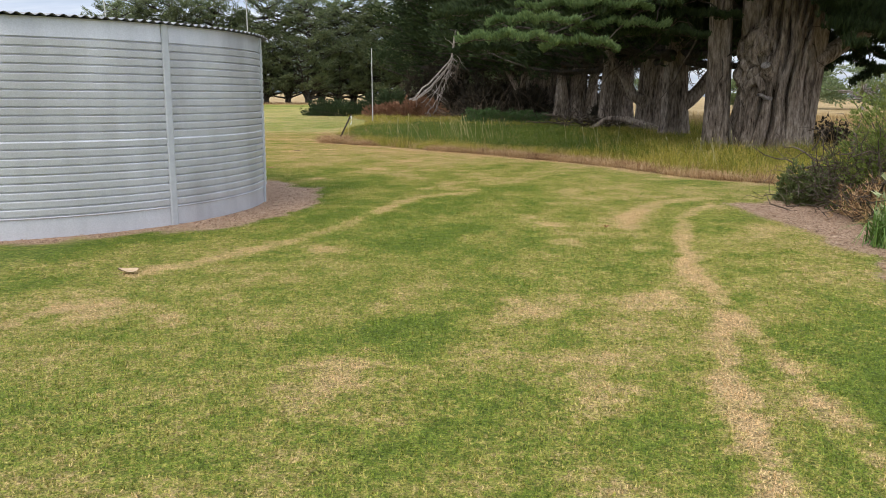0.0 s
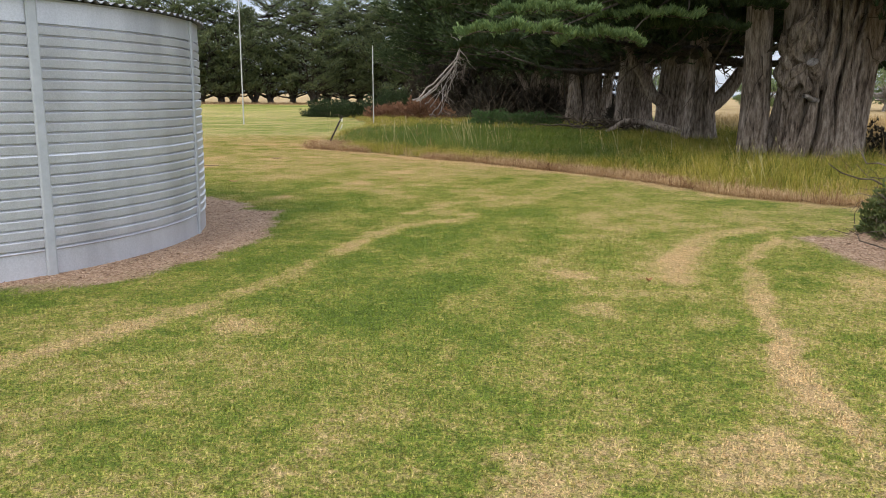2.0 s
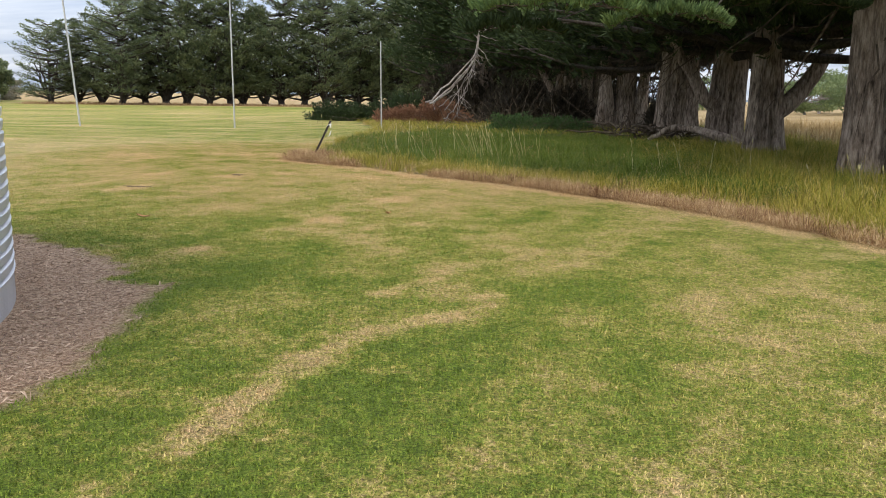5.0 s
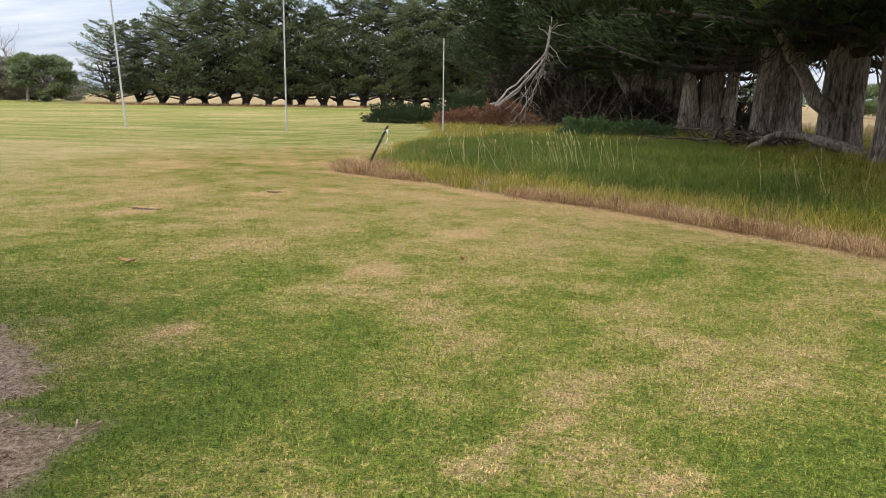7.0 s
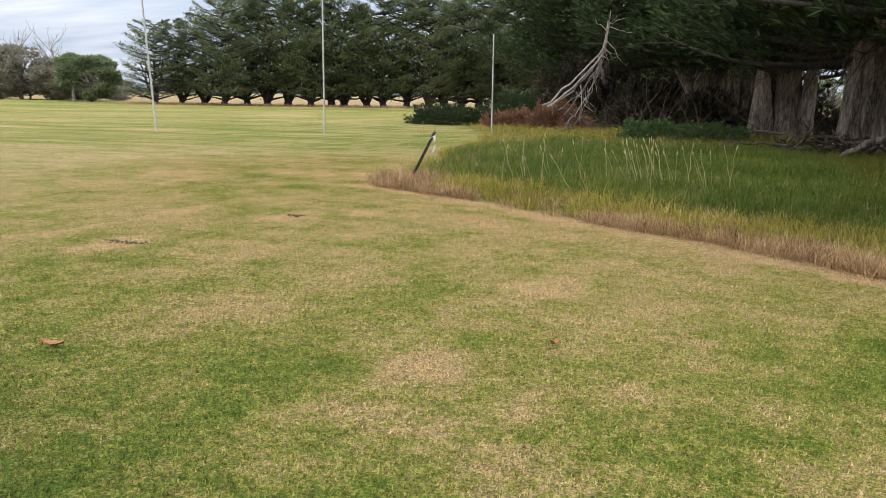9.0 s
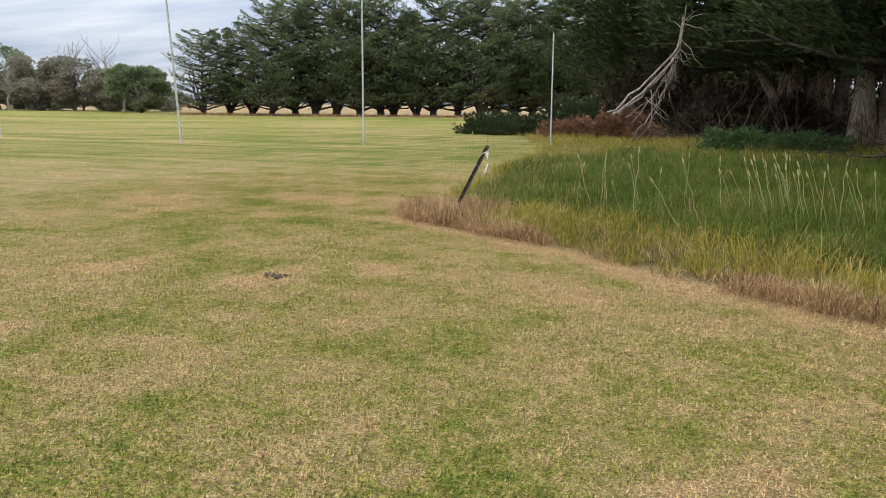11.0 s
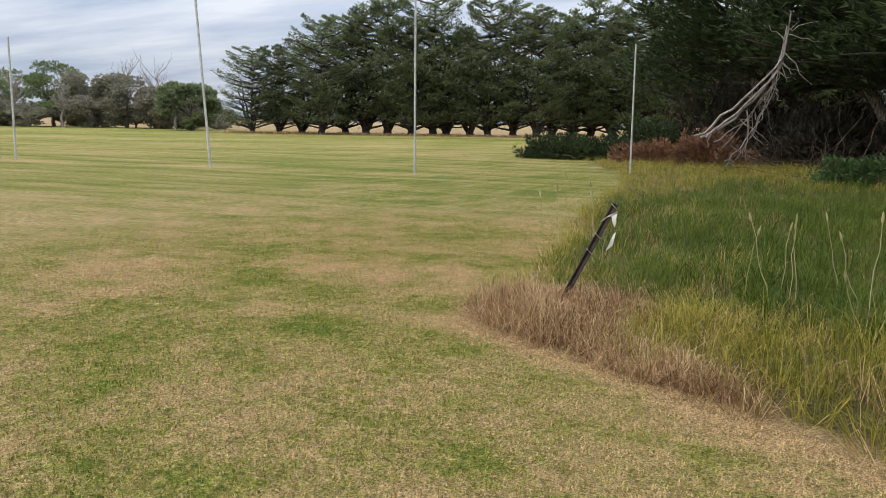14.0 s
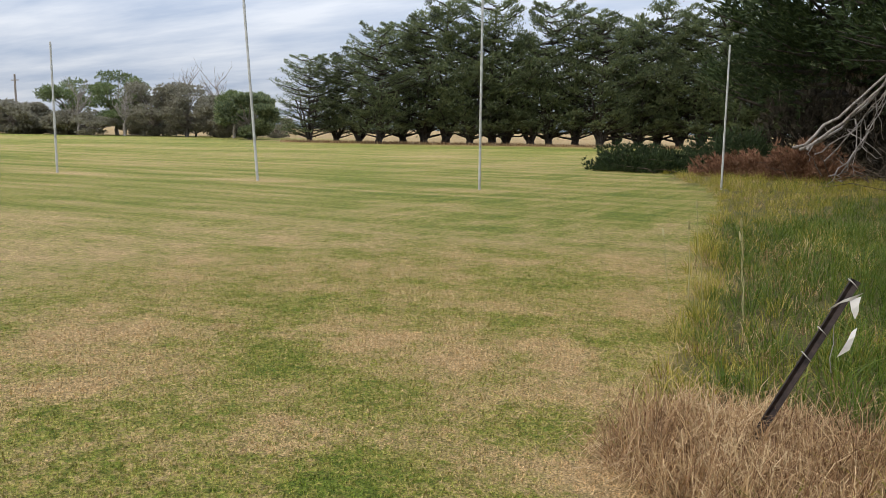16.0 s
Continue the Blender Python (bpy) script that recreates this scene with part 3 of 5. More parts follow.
def water_tank():
    tank = thing("water_tank", "round ribbed zinc-coated steel rainwater tank with corrugated roof", "water tank", (*TANK, 0))
    prof = [(TANK_R, -0.05), (TANK_R, 0.20)]
    z = 0.235
    k = 0
    while z < TANK_H - 0.13:
        deep = 0.003 if k == 9 else 0.016
        prof += [(TANK_R + 0.013, z - 0.022), (TANK_R - deep, z - 0.007), (TANK_R - deep, z + 0.001), (TANK_R + 0.006, z + 0.004)]
        z += 0.0845
        k += 1
    prof += [(TANK_R, TANK_H)]
    seams = [radians(10.6 - 40 * j) for j in range(9)]
    for j, a in enumerate(seams):
        V, F = lathe(prof, 20, a - radians(40), a)
        part_np("wall_sheet", V, F, STEEL, tank)
        rr = TANK_R + 0.012
        strip = [(-0.045, -0.014), (-0.045, 0.004), (-0.030, 0.012), (0.030, 0.012), (0.045, 0.004), (0.045, -0.014)]
        c, s = math.cos(a), math.sin(a)
        SV = [((rr + dy) * c - dx * s, (rr + dy) * s + dx * c, zz) for zz in (-0.02, TANK_H + 0.005) for dx, dy in strip]
        SF = [(q, q + 1, q + 7, q + 6) for q in range(5)]
        part_np("cover_strip", SV, SF, STRIP, tank, "flat zinc cover strip over the sheet joint")
    # corrugated roof, sheets laid side by side, low dome
    R = TANK_R + 0.07
    u = np.arange(-R, R + 1e-6, 0.0125)
    v = np.linspace(-1, 1, 9)
    U, W = np.meshgrid(u, v)
    half = np.sqrt(np.maximum(R * R - U * U, 0.0004))
    YY = W * half
    base = 0.10 * (1 - (U * U + YY * YY) / (R * R)) + TANK_H + 0.022
    top = base + 0.012 * np.sin(U / 0.10 * 2 * np.pi)
    n, k = U.shape
    i = (np.arange(n - 1)[:, None] * k + np.arange(k - 1)[None, :]).ravel()
    ca, sa = math.cos(0.9), math.sin(0.9)
    RX, RY = U * ca - YY * sa, U * sa + YY * ca
    V = np.concatenate([np.stack([RX, RY, top], -1).reshape(-1, 3), np.stack([RX, RY, top - 0.006], -1).reshape(-1, 3)])
    F = np.stack([i, i + 1, i + 1 + k, i + k], 1)
    part_np("roof", V, np.concatenate([F, F[:, ::-1] + n * k]), STEEL_ROOF, tank, "weathered corrugated roof sheeting", True)
    V, F = lathe([(TANK_R - 0.01, TANK_H - 0.012), (TANK_R + 0.008, TANK_H - 0.012), (TANK_R + 0.008, TANK_H + 0.004), (TANK_R - 0.01, TANK_H + 0.004)], 72)
    part_np("rim", V, F, STRIP, tank)


water_tank()

# ---- goal posts ----
def goal_post(base, tip, radius, label, tall):
    p = thing("goal_post", label, "goal post", base, "football goal posts")
    d = np.array(tip) - np.array(base)
    V, F = tube(bend((0, 0, -0.05), d, 0, 0, 10), np.linspace(radius, radius * 0.8, 10), 12)
    part_np("pole", V, F, POLE_PAINT, p, "", True)
    bm = bmesh.new()
    bmesh.ops.create_cone(bm, cap_ends=True, segments=12, radius1=radius * 0.82, radius2=radius * 0.6, depth=0.03,
                          matrix=Matrix.Translation(Vector(d) + Vector((0, 0, 0.012))))
    part("cap", bm, POLE_PAINT, p)
    for h in (0.33, 0.66) if tall else (0.5,):
        bm = bmesh.new()
        bmesh.ops.create_cone(bm, cap_ends=True, segments=12, radius1=radius * 1.08, radius2=radius * 1.08, depth=0.08, matrix=Matrix.Translation(Vector(d) * h))
        part("sleeve", bm, POLE_PAINT, p)


goal_post((-27.6, 37.8, 0), (-27.6, 37.8, 3.88), 0.036, "short grey steel behind post standing on the mown oval", False)
goal_post((-20.75, 38.9, 0), (-21.3, 38.9, 7.2), 0.039, "tall leaning grey steel goal post on the mown oval", True)
goal_post((-14.35, 39.8, 0), (-14.4, 39.8, 7.2), 0.033, "tall upright grey steel goal post on the mown oval", True)
goal_post((-9.05, 44.2, 0), (-9.08, 44.2, 3.85), 0.031, "short grey steel behind post at the edge of long grass", False)


# ---- trees ----
def cypress_crown(r, reach, base_z, top_z, plates, per, size, leaves=6, slim=0.16, lean=(0, 0), low=0.55, droop=0.0, flat=0.0, tier=0.05, dome=0.46, rise=0.35):
    """Layered plates of feathery sprays on limbs; returns foliage and limb meshes."""
    PS, DS, limbs = [], [], []
    for k in range(plates):
        f = (k + r.random()) / plates
        z = base_z + (top_z - base_z) * f ** 1.12
        out = reach * (1.18 if k % 5 == 0 else 1.0) * (low + (1 - low) * math.sin(math.pi * min(1, 0.18 + f * 0.62))) * math.sqrt(max(0.05, 1 - max(0, f - 0.35) ** 2 / dome)) * r.uniform(0.75, 1.12)
        az = k * 2.399 + r.normal(0, 0.4)
        d = np.array([math.cos(az), math.sin(az), 0])
        s = np.array([-d[1], d[0], 0])
        start = np.array([lean[0] * f, lean[1] * f, max(0.6, z - out * rise)])
        end = np.array([lean[0] * f, lean[1] * f, z - droop * out]) + d * out
        path = bend(start, end, r.uniform(-0.1, 0.25) * out * 0.4, 0.05, 7, r)
        limbs.append(tube(path, np.linspace(0.05 + out * 0.018, 0.012, 7), 4))
        t = r.uniform(0.30, 1.0, per) ** 0.7
        lat = r.normal(0, 0.30, per) * out * (1.15 - t * 0.75)
        idx = np.clip(t * 6, 0, 5.999)
        i = idx.astype(int)
        p = path[i] + (path[i + 1] - path[i]) * (idx - i)[:, None]
        p = p + s * lat[:, None]
        p[:, 2] += r.normal(0, tier * out, per) + 0.10 * out * t - 0.12 * np.abs(lat)
        PS.append(p)
        dd = d[None, :] * (0.7 + 0.5 * r.random((per, 1))) + s[None, :] * (np.sign(lat) * r.random(per) * 0.9)[:, None] + r.normal(0, 0.2, (per, 3))
        dd[:, 2] += r.uniform(0.05, 0.7, per)
        DS.append(dd)
    P, D = np.concatenate(PS), np.concatenate(DS)
    return sprays(P, D, size * (0.7 + 0.6 * r.random(len(P))), r, leaves, 0.95, slim, 0.25, flat), join(limbs)


def stems(r, count, fork, top, radius, spread_r):
    """A short bole that forks into several rising stems."""
    out = [tube(bend((0, 0, -0.3), (0, 0, fork), 0, 0.03, 6, r), np.linspace(radius * 1.25, radius * 0.95, 6), 12,
                lambda a, t: 1 + 0.10 * np.sin(5 * a + 1) + 0.06 * np.sin(9 * a + 3 * t))]
    for k in range(count):
        az = 2 * math.pi * k / count + r.normal(0, 0.35)
        tip = (math.cos(az) * spread_r * r.uniform(0.5, 1.2), math.sin(az) * spread_r * r.uniform(0.5, 1.2), top * r.uniform(0.7, 1.0))
        mid = (tip[0] * 0.45, tip[1] * 0.45, fork + (tip[2] - fork) * 0.3)
        path = np.concatenate([bend((math.cos(az) * radius * 0.4, math.sin(az) * radius * 0.4, fork * 0.55), mid, 0, 0.05, 5, r), bend(mid, tip, -0.1, 0.08, 6, r)[1:]])
        out.append(tube(path, np.linspace(radius * 0.55, 0.04, len(path)), 8))
    return join(out)


def far_windbreak():
    r = np.random.default_rng(11)
    kinds = []
    for k in range(4):
        tree = thing("cypress_tree", "tall dark green cypress with a forked trunk, in the far windbreak", "tree", (0, 0, 0), "far cypress windbreak")
        V, F = stems(r, 7, 0.7, 8.5, 0.36, 2.6)
        part_np("trunk", V, F, BARK_SHADED, tree, "", True)
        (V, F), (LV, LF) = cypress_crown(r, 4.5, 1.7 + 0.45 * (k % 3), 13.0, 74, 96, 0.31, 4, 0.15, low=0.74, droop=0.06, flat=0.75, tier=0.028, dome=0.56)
        part_np("crown", V, F, CYPRESS_HAZED, tree)
        part_np("limb_work", LV, LF, BARK_SHADED, tree, "", True)
        kinds.append(tree)
    spots = []
    for k, s in enumerate(np.arange(-13.8, 56, 2.3)):
        p = ROW_C + ROW_D * (s + r.normal(0, 0.45)) + np.array((-ROW_D[1], ROW_D[0])) * r.normal(0.5, 1.1)
        size = (0.68 + 0.40 * step(-16, 3, s) + 0.09 * step(8, 20, s)) * r.uniform(0.88, 1.10)
        spots.append((p, size))
    for k, (p, size) in enumerate(spots):
        m = Matrix.LocRotScale((p[0], p[1], 0), Euler((0, 0, r.uniform(0, 6.28))), (size * r.uniform(0.9, 1.15),) * 2 + (size * r.uniform(0.88, 1.10),))
        if k < 4:
            kinds[k].matrix_basis = m
        else:
            t = copy_thing(kinds[k % 4], m)
            t.scale = m.to_scale()


far_windbreak()


def trunk_mesh(r, height_m, r0, r1, lean=(0, 0), lobes=7, depth=0.16, butt=0.35, sides=44, rings=40, twist=0.5, cx=0.0):
    ph = r.random(4) * 6.28
    z = np.linspace(-0.4, height_m, rings)
    t = np.clip(z / height_m, 0, 1)
    P = np.stack([cx + lean[0] * t + 0.05 * np.sin(3 * t + ph[0]), lean[1] * t + 0.05 * np.sin(2.5 * t + ph[1]), z], 1)
    rad = r0 + (r1 - r0) * t + r0 * butt * np.exp(-np.clip(z, 0, None) / 0.45)

    def flute(a, f):
        w = depth * (0.5 + 0.9 * np.exp(-f * 4))
        return (1 + w * np.sin(lobes * a + twist * 6 * f + ph[0]) * 0.6 + w * 0.55 * np.sin((lobes * 2 + 1) * a - twist * 4 * f + ph[1])
                + w * 0.35 * np.sin((lobes * 4 + 1) * a + 5 * f + ph[2]) + 0.04 * np.sin(3 * a + 9 * f + ph[3]) + 0.012 * np.sin(41 * a + 4 * f))
    return tube(P, rad, sides, flute)


def hanging_twigs(r, centre, radius, z0, z1, count):
    out = []
    for k in range(count):
        az, d = r.random() * 6.28, radius * math.sqrt(r.random())
        a = np.array([centre[0] + math.cos(az) * d * 0.5, centre[1] + math.sin(az) * d * 0.5, r.uniform(z0, z1)])
        b = a + np.array([math.cos(az) * r.uniform(0.3, 1.8), math.sin(az) * r.uniform(0.3, 1.8), -r.uniform(-0.3, 2.0)])
        b[2] = max(b[2], 0.15)
        out.append(tube(bend(a, b, r.uniform(-0.2, 0.3), 0.07, 6, r), np.linspace(r.uniform(0.012, 0.035), 0.005, 6), 4))
    return join(out)


# place, trunk radius at breast height, trunk height, lean, how many stems
NEAR = [((5.80, 23.3), 0.80, 8.0, (0.25, 0.1), 1), ((4.36, 23.0), 0.30, 8.0, (-0.15, 0.2), 1), ((4.70, 31.3), 0.46, 6.5, (0.1, 0.2), 1),
        ((4.40, 35.2), 0.56, 6.5, (0.2, 0.3), 1), ((3.45, 39.4), 0.74, 6.5, (0.1, 0.1), 1), ((2.25, 46.8), 0.46, 6.5, (0, 0.2), 4),
        ((1.25, 52.0), 0.30, 6.5, (0, 0.2), 4), ((-0.45, 53.2), 0.42, 6.5, (0, 0.1), 3), ((-5.6, 59.0), 0.5, 6.5, (0, 0), 2)]


def near_windbreak():
    r = np.random.default_rng(23)
    crowns = []
    for k in range(3):
        low_z = 5.3 if k == 0 else 3.8
        (UV, UF), upper = cypress_crown(r, 6.2, low_z + 2.2, 13.5, 56, 100, 0.40, 6, 0.105, low=0.8, rise=0.25)
        (SV, SF), lower = cypress_crown(r, 6.0, low_z, low_z + 2.6, 34, 150, 0.30, 8, 0.075, low=0.95, droop=0.05, rise=0.17)
        crowns.append((join([(UV, UF), (SV, SF)]), join([upper, lower])))
    for k, ((x, y), rad, ht, lean, nst) in enumerate(NEAR):
        big = k == 0
        tree = thing("cypress_tree", "huge old cypress with a grey fluted knotted trunk" if big else "old cypress with a grey ridged trunk and dark canopy",
                     "tree", (x, y, 0), "near cypress windbreak")
        pieces = [trunk_mesh(r, ht, rad, rad * (0.86 if big else 0.75), lean, 6 if big else 5, 0.27 if big else 0.16, 0.20, 96 if big else 40, 90 if big else 30)]
        if big:
            pieces.append(trunk_mesh(r, ht, 0.42, 0.40, (0.55, 0.1), 5, 0.16, 0.25, 56, 60, cx=0.66))
            pieces.append(trunk_mesh(r, ht, 0.34, 0.32, (-0.20, -0.3), 5, 0.18, 0.3, 48, 60, cx=-0.46))
        for q in range(nst - 1):
            pieces.append(trunk_mesh(r, ht, rad * 0.55, rad * 0.4, (r.normal(0, 0.5), r.normal(0, 0.5)), 4, 0.12, 0.3, 24, 24, cx=(-1.5, 1.4, -2.7)[q] * rad))
        V, F = join(pieces)
        part_np("trunk", V, F, BARK, tree, "grey stringy fluted bark", True)
        (V, F), (LV, LF) = crowns[0 if k < 2 else 1 + k % 2]
        a = k * 1.7
        rot = np.array([[math.cos(a), math.sin(a), 0], [-math.sin(a), math.cos(a), 0], [0, 0, 1]])
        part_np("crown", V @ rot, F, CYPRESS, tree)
        part_np("limb_work", LV @ rot, LF, BARK_SHADED, tree, "", True)
        V, F = hanging_twigs(r, (0, 0), 3.6, 2.6, 5.0, 10 if k < 3 else 150)
        tagged(part_np("dead_wood", V, F, TWIG, tree, "bare dead twigs under the canopy", True), kind="stuff")
        if k == 2:
            V, F = tube(np.concatenate([bend((0.1, 0, 1.1), (0.9, 0.1, 1.7), 0.1, 0, 5), bend((0.9, 0.1, 1.7), (1.9, 0.2, 3.6), 0.15, 0.02, 6)[1:]]), np.linspace(0.30, 0.17, 10), 14)
            part_np("forked_limb", V, F, BARK, tree, "", True)
        if k == 3:
            V, F = tube(bend((-0.15, -0.15, 1.0), (-2.25, -0.5, 4.0), 0.22, 0.03, 9), np.linspace(0.26, 0.10, 9), 12)
            part_np("leaning_limb", V, F, BARK, tree, "", True)
        if k == 5:
            V, F = tube(np.concatenate([bend((0.55, -0.1, 0.8), (0.75, -0.2, 2.6), 0, 0.02, 5), bend((0.75, -0.2, 2.6), (2.0, -1.2, 4.4), -0.35, 0.02, 6)[1:]]), np.linspace(0.30, 0.16, 10), 12)
            part_np("arching_limb", V, F, BARK, tree, "", True)
        if k == 7:
            V, F = tube(bend((-0.2, -0.2, 0.9), (-2.2, -0.4, 4.3), 0.15, 0.03, 9), np.linspace(0.24, 0.13, 9), 10)
            part_np("leaning_limb", V, F, BARK, tree, "", True)
        if big:
            V, F = tube(bend((0.7, -0.1, 2.4), (3.6, 0.3, 4.4), 0.3, 0.05, 9), np.linspace(0.27, 0.12, 9), 14)
            part_np("limb", V, F, BARK, tree, "", True)
            V, F = tube(bend((-0.22, -0.80, 1.44), (-0.62, -1.06, 1.54), 0.0, 0.01, 5), (0.06, 0.055, 0.055, 0.05, 0.045), 10)
            part_np("peg_stub", V, F, DEADWOOD, tree, "short broken branch peg", True)
            V, F = tube(bend((-0.22, -0.62, 1.85), (-0.47, -1.00, 2.28), 0.02, 0, 5), (0.20, 0.18, 0.15, 0.135, 0.13), 14, lambda a, t: 1 + 0.08 * np.sin(2 * a + 1))
            part_np("sawn_stub", V, F, BARK, tree, "thick sawn-off branch stub", True)
            bm = bmesh.new()
            bmesh.ops.create_cone(bm, cap_ends=True, segments=16, radius1=0.125, radius2=0.11, depth=0.02,
                                  matrix=Matrix.Translation((-0.473, -1.005, 2.285)) @ Vector((-0.25, -0.38, 0.43)).to_track_quat("Z", "Y").to_matrix().to_4x4())
            part("cut_face", bm, DEADWOOD, tree, "pale weathered saw cut")
            for q in range(15):
                a0 = -2.9 + 0.2 * q + r.normal(0, 0.08)
                z = np.linspace(-0.2, r.uniform(3.5, 7.5), 26)
                a = a0 + 0.22 * np.sin(z * r.uniform(0.5, 1.1) + q) + 0.05 * np.sin(z * 3 + q)
                rr = 0.84 + 0.10 * np.exp(-np.clip(z, 0, 9) / 0.6)
                P = np.stack([0.02 + 0.3 * z / 8 + np.cos(a) * rr, np.sin(a) * rr, z], 1)
                V, F = tube(P, np.interp(z, (-0.2, 0.6, z[-1]), (0.20, 0.12, 0.05)) * r.uniform(0.7, 1.25) * (1 + 0.15 * np.sin(z * 4 + q)), 10)
                part_np("bark_ridge", V, F, BARK, tree, "", True)
            for q in range(12):
                z0, u0 = r.uniform(1.45, 2.7), r.uniform(-0.95, -0.25)
                t = np.linspace(0, 1, 12)
                u = u0 + (r.uniform(-0.30, 0.30)) * t + 0.10 * np.sin(t * r.uniform(3, 7) + q)
                a = -1.855 + u
                rr = 0.95 + 0.07 * np.sin(t * 3.1)
                P = np.stack([np.cos(a) * rr, np.sin(a) * rr, z0 + r.uniform(0.35, 0.75) * t], 1)
                V, F = tube(P, (0.045 + 0.075 * np.sin(t * 3.0 + 0.15)) * r.uniform(0.7, 1.15), 10, lambda a, t: 1 + 0.14 * np.sin(3 * a + 7 * t))
                part_np("bark_ridge", V, F, BARK, tree, "", True)
            for q, (kx, ky, kz, w, h) in enumerate(((-0.60, -0.44, 2.60, 0.30, 0.62), (-0.74, -0.28, 2.10, 0.24, 0.44), (-0.33, -0.58, 2.95, 0.26, 0.55), (-0.66, -0.38, 1.62, 0.22, 0.40), (-0.18, -0.62, 2.20, 0.22, 0.60))):
                bm = bmesh.new()
                bmesh.ops.create_icosphere(bm, subdivisions=4, radius=1.0)
                for v in bm.verts:
                    k2 = 1 + 0.42 * noise.noise(Vector((v.co.x * 3, v.co.y * 3, v.co.z * 1.2 + q * 5))) + 0.24 * noise.noise(Vector((v.co.x * 9, v.co.y * 9 + q * 3, v.co.z * 2.5)))
                    v.co = Vector((v.co.x * w, v.co.y * w * 0.8, v.co.z * h)) * k2 + Vector((kx, ky, kz))
                part("burl", bm, BARK, tree, "swollen gnarled burl on the trunk", True)


near_windbreak()


def low_bough(label, at, start, ends, spread_v, mat, n, size, seed):
    """A feathery bough hanging out over the grass; its shoots stand up from thin branches."""
    r = np.random.default_rng(seed)
    b = thing("cypress_bough", label, "branch", at)
    PS, DS, wood = [], [], []
    (x0, y0, z0), (x1, y1, z1) = ends
    for k in range(16):
        f = k / 15
        end = np.array([x0 + (x1 - x0) * f, y0 + (y1 - y0) * f - 0.3 * math.sin(f * 3), z0 + (z1 - z0) * f]) + r.normal(0, spread_v, 3)
        path = bend(np.array(start) + r.normal(0, 0.25, 3), end, -0.12, 0.03, 8, r)
        wood.append(tube(path, np.linspace(0.03, 0.006, 8), 5))
        t = np.clip(r.choice(np.linspace(0.38, 1.0, 5), n) + r.normal(0, 0.035, n), 0.2, 1)
        idx = np.clip(t * 7, 0, 6.999); i = idx.astype(int)
        PS.append(path[i] + (path[i + 1] - path[i]) * (idx - i)[:, None] + r.normal(0, 0.15, (n, 3)) * np.array([1, 1, 0.22]))
        d = (end - np.array(start))[None, :] * 0.12 + r.normal(0, 0.25, (n, 3)); d[:, 2] = np.abs(d[:, 2]) * 0.5 + 0.55
        DS.append(d)
    V, F = sprays(np.concatenate(PS), np.concatenate(DS), size, r, 7, 0.6, 0.075, 0.3)
    part_np("foliage", V, F, mat, b)
    for V, F in wood:
        part_np("branch", V, F, BARK_SHADED, b, "", True)


def pad_bough(label, at, root, pads, mat, seed):
    """Tiers of flat foliage pads on one bough, with rows of upturned shoots along their rims."""
    r = np.random.default_rng(seed)
    b = thing("cypress_bough", label, "branch", at)
    for (x, y, z, lx, ly, droop) in pads:
        c = np.array([x, y, z])
        main = bend(root, c + np.array([lx * 0.7, 0, -0.02]), -0.1, 0.03, 8, r)
        part_np("branch", *tube(main, np.linspace(0.04, 0.012, 8), 6), BARK_SHADED, b, "", True)
        n = int(1050 * lx * ly / 0.6)
        u, v = r.uniform(-1, 1, n), r.uniform(-1, 1, n)
        rag = 0.75 + 0.35 * np.sin(u * 7 + x * 3) * np.sin(u * 17 + y)
        v = v * rag * np.sqrt(np.maximum(0.05, 1 - u * u * 0.85))
        P = c + np.stack([u * lx, v * ly, -droop * u * u - 0.10 * v * v + 0.05 * np.sin(u * 11 + z * 5) + r.normal(0, 0.03, n)], 1)
        D = np.stack([u * 0.6 + r.normal(0, 0.3, n), v * 0.6 - 0.25 + r.normal(0, 0.3, n), 0.55 + 0.4 * r.random(n)], 1)
        part_np("foliage", *sprays(P, D, 0.095 * (0.7 + 0.6 * r.random(n)), r, 6, 0.42, 0.15, 0.3), mat, b)
        for uu in np.linspace(-0.95, 0.95, 9):
            path = bend(c + np.array([uu * lx * 0.6, 0.1, -0.05]), c + np.array([uu * lx, -ly * 0.8 * (1 - uu * uu * 0.6), -droop * uu * uu - 0.08]), 0.03, 0.015, 5, r)
            part_np("twig", *tube(path, np.linspace(0.012, 0.004, 5), 4), TWIG, b, "", True)


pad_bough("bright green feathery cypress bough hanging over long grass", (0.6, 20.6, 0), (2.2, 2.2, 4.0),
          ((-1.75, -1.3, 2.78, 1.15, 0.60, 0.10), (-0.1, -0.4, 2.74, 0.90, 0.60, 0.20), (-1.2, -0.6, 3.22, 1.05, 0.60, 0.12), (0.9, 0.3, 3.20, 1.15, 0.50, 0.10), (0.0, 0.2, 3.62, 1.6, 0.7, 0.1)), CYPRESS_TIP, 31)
pad_bough("dull green feathery cypress bough behind a brighter one", (0.6, 20.6, 0), (2.4, 2.6, 4.2),
          ((-2.4, 0.4, 2.62, 0.8, 0.5, 0.12), (1.9, 0.9, 3.05, 1.2, 0.6, 0.15), (-2.6, -0.2, 3.4, 1.0, 0.6, 0.15), (2.9, 1.3, 3.5, 1.0, 0.6, 0.1)), CYPRESS, 37)
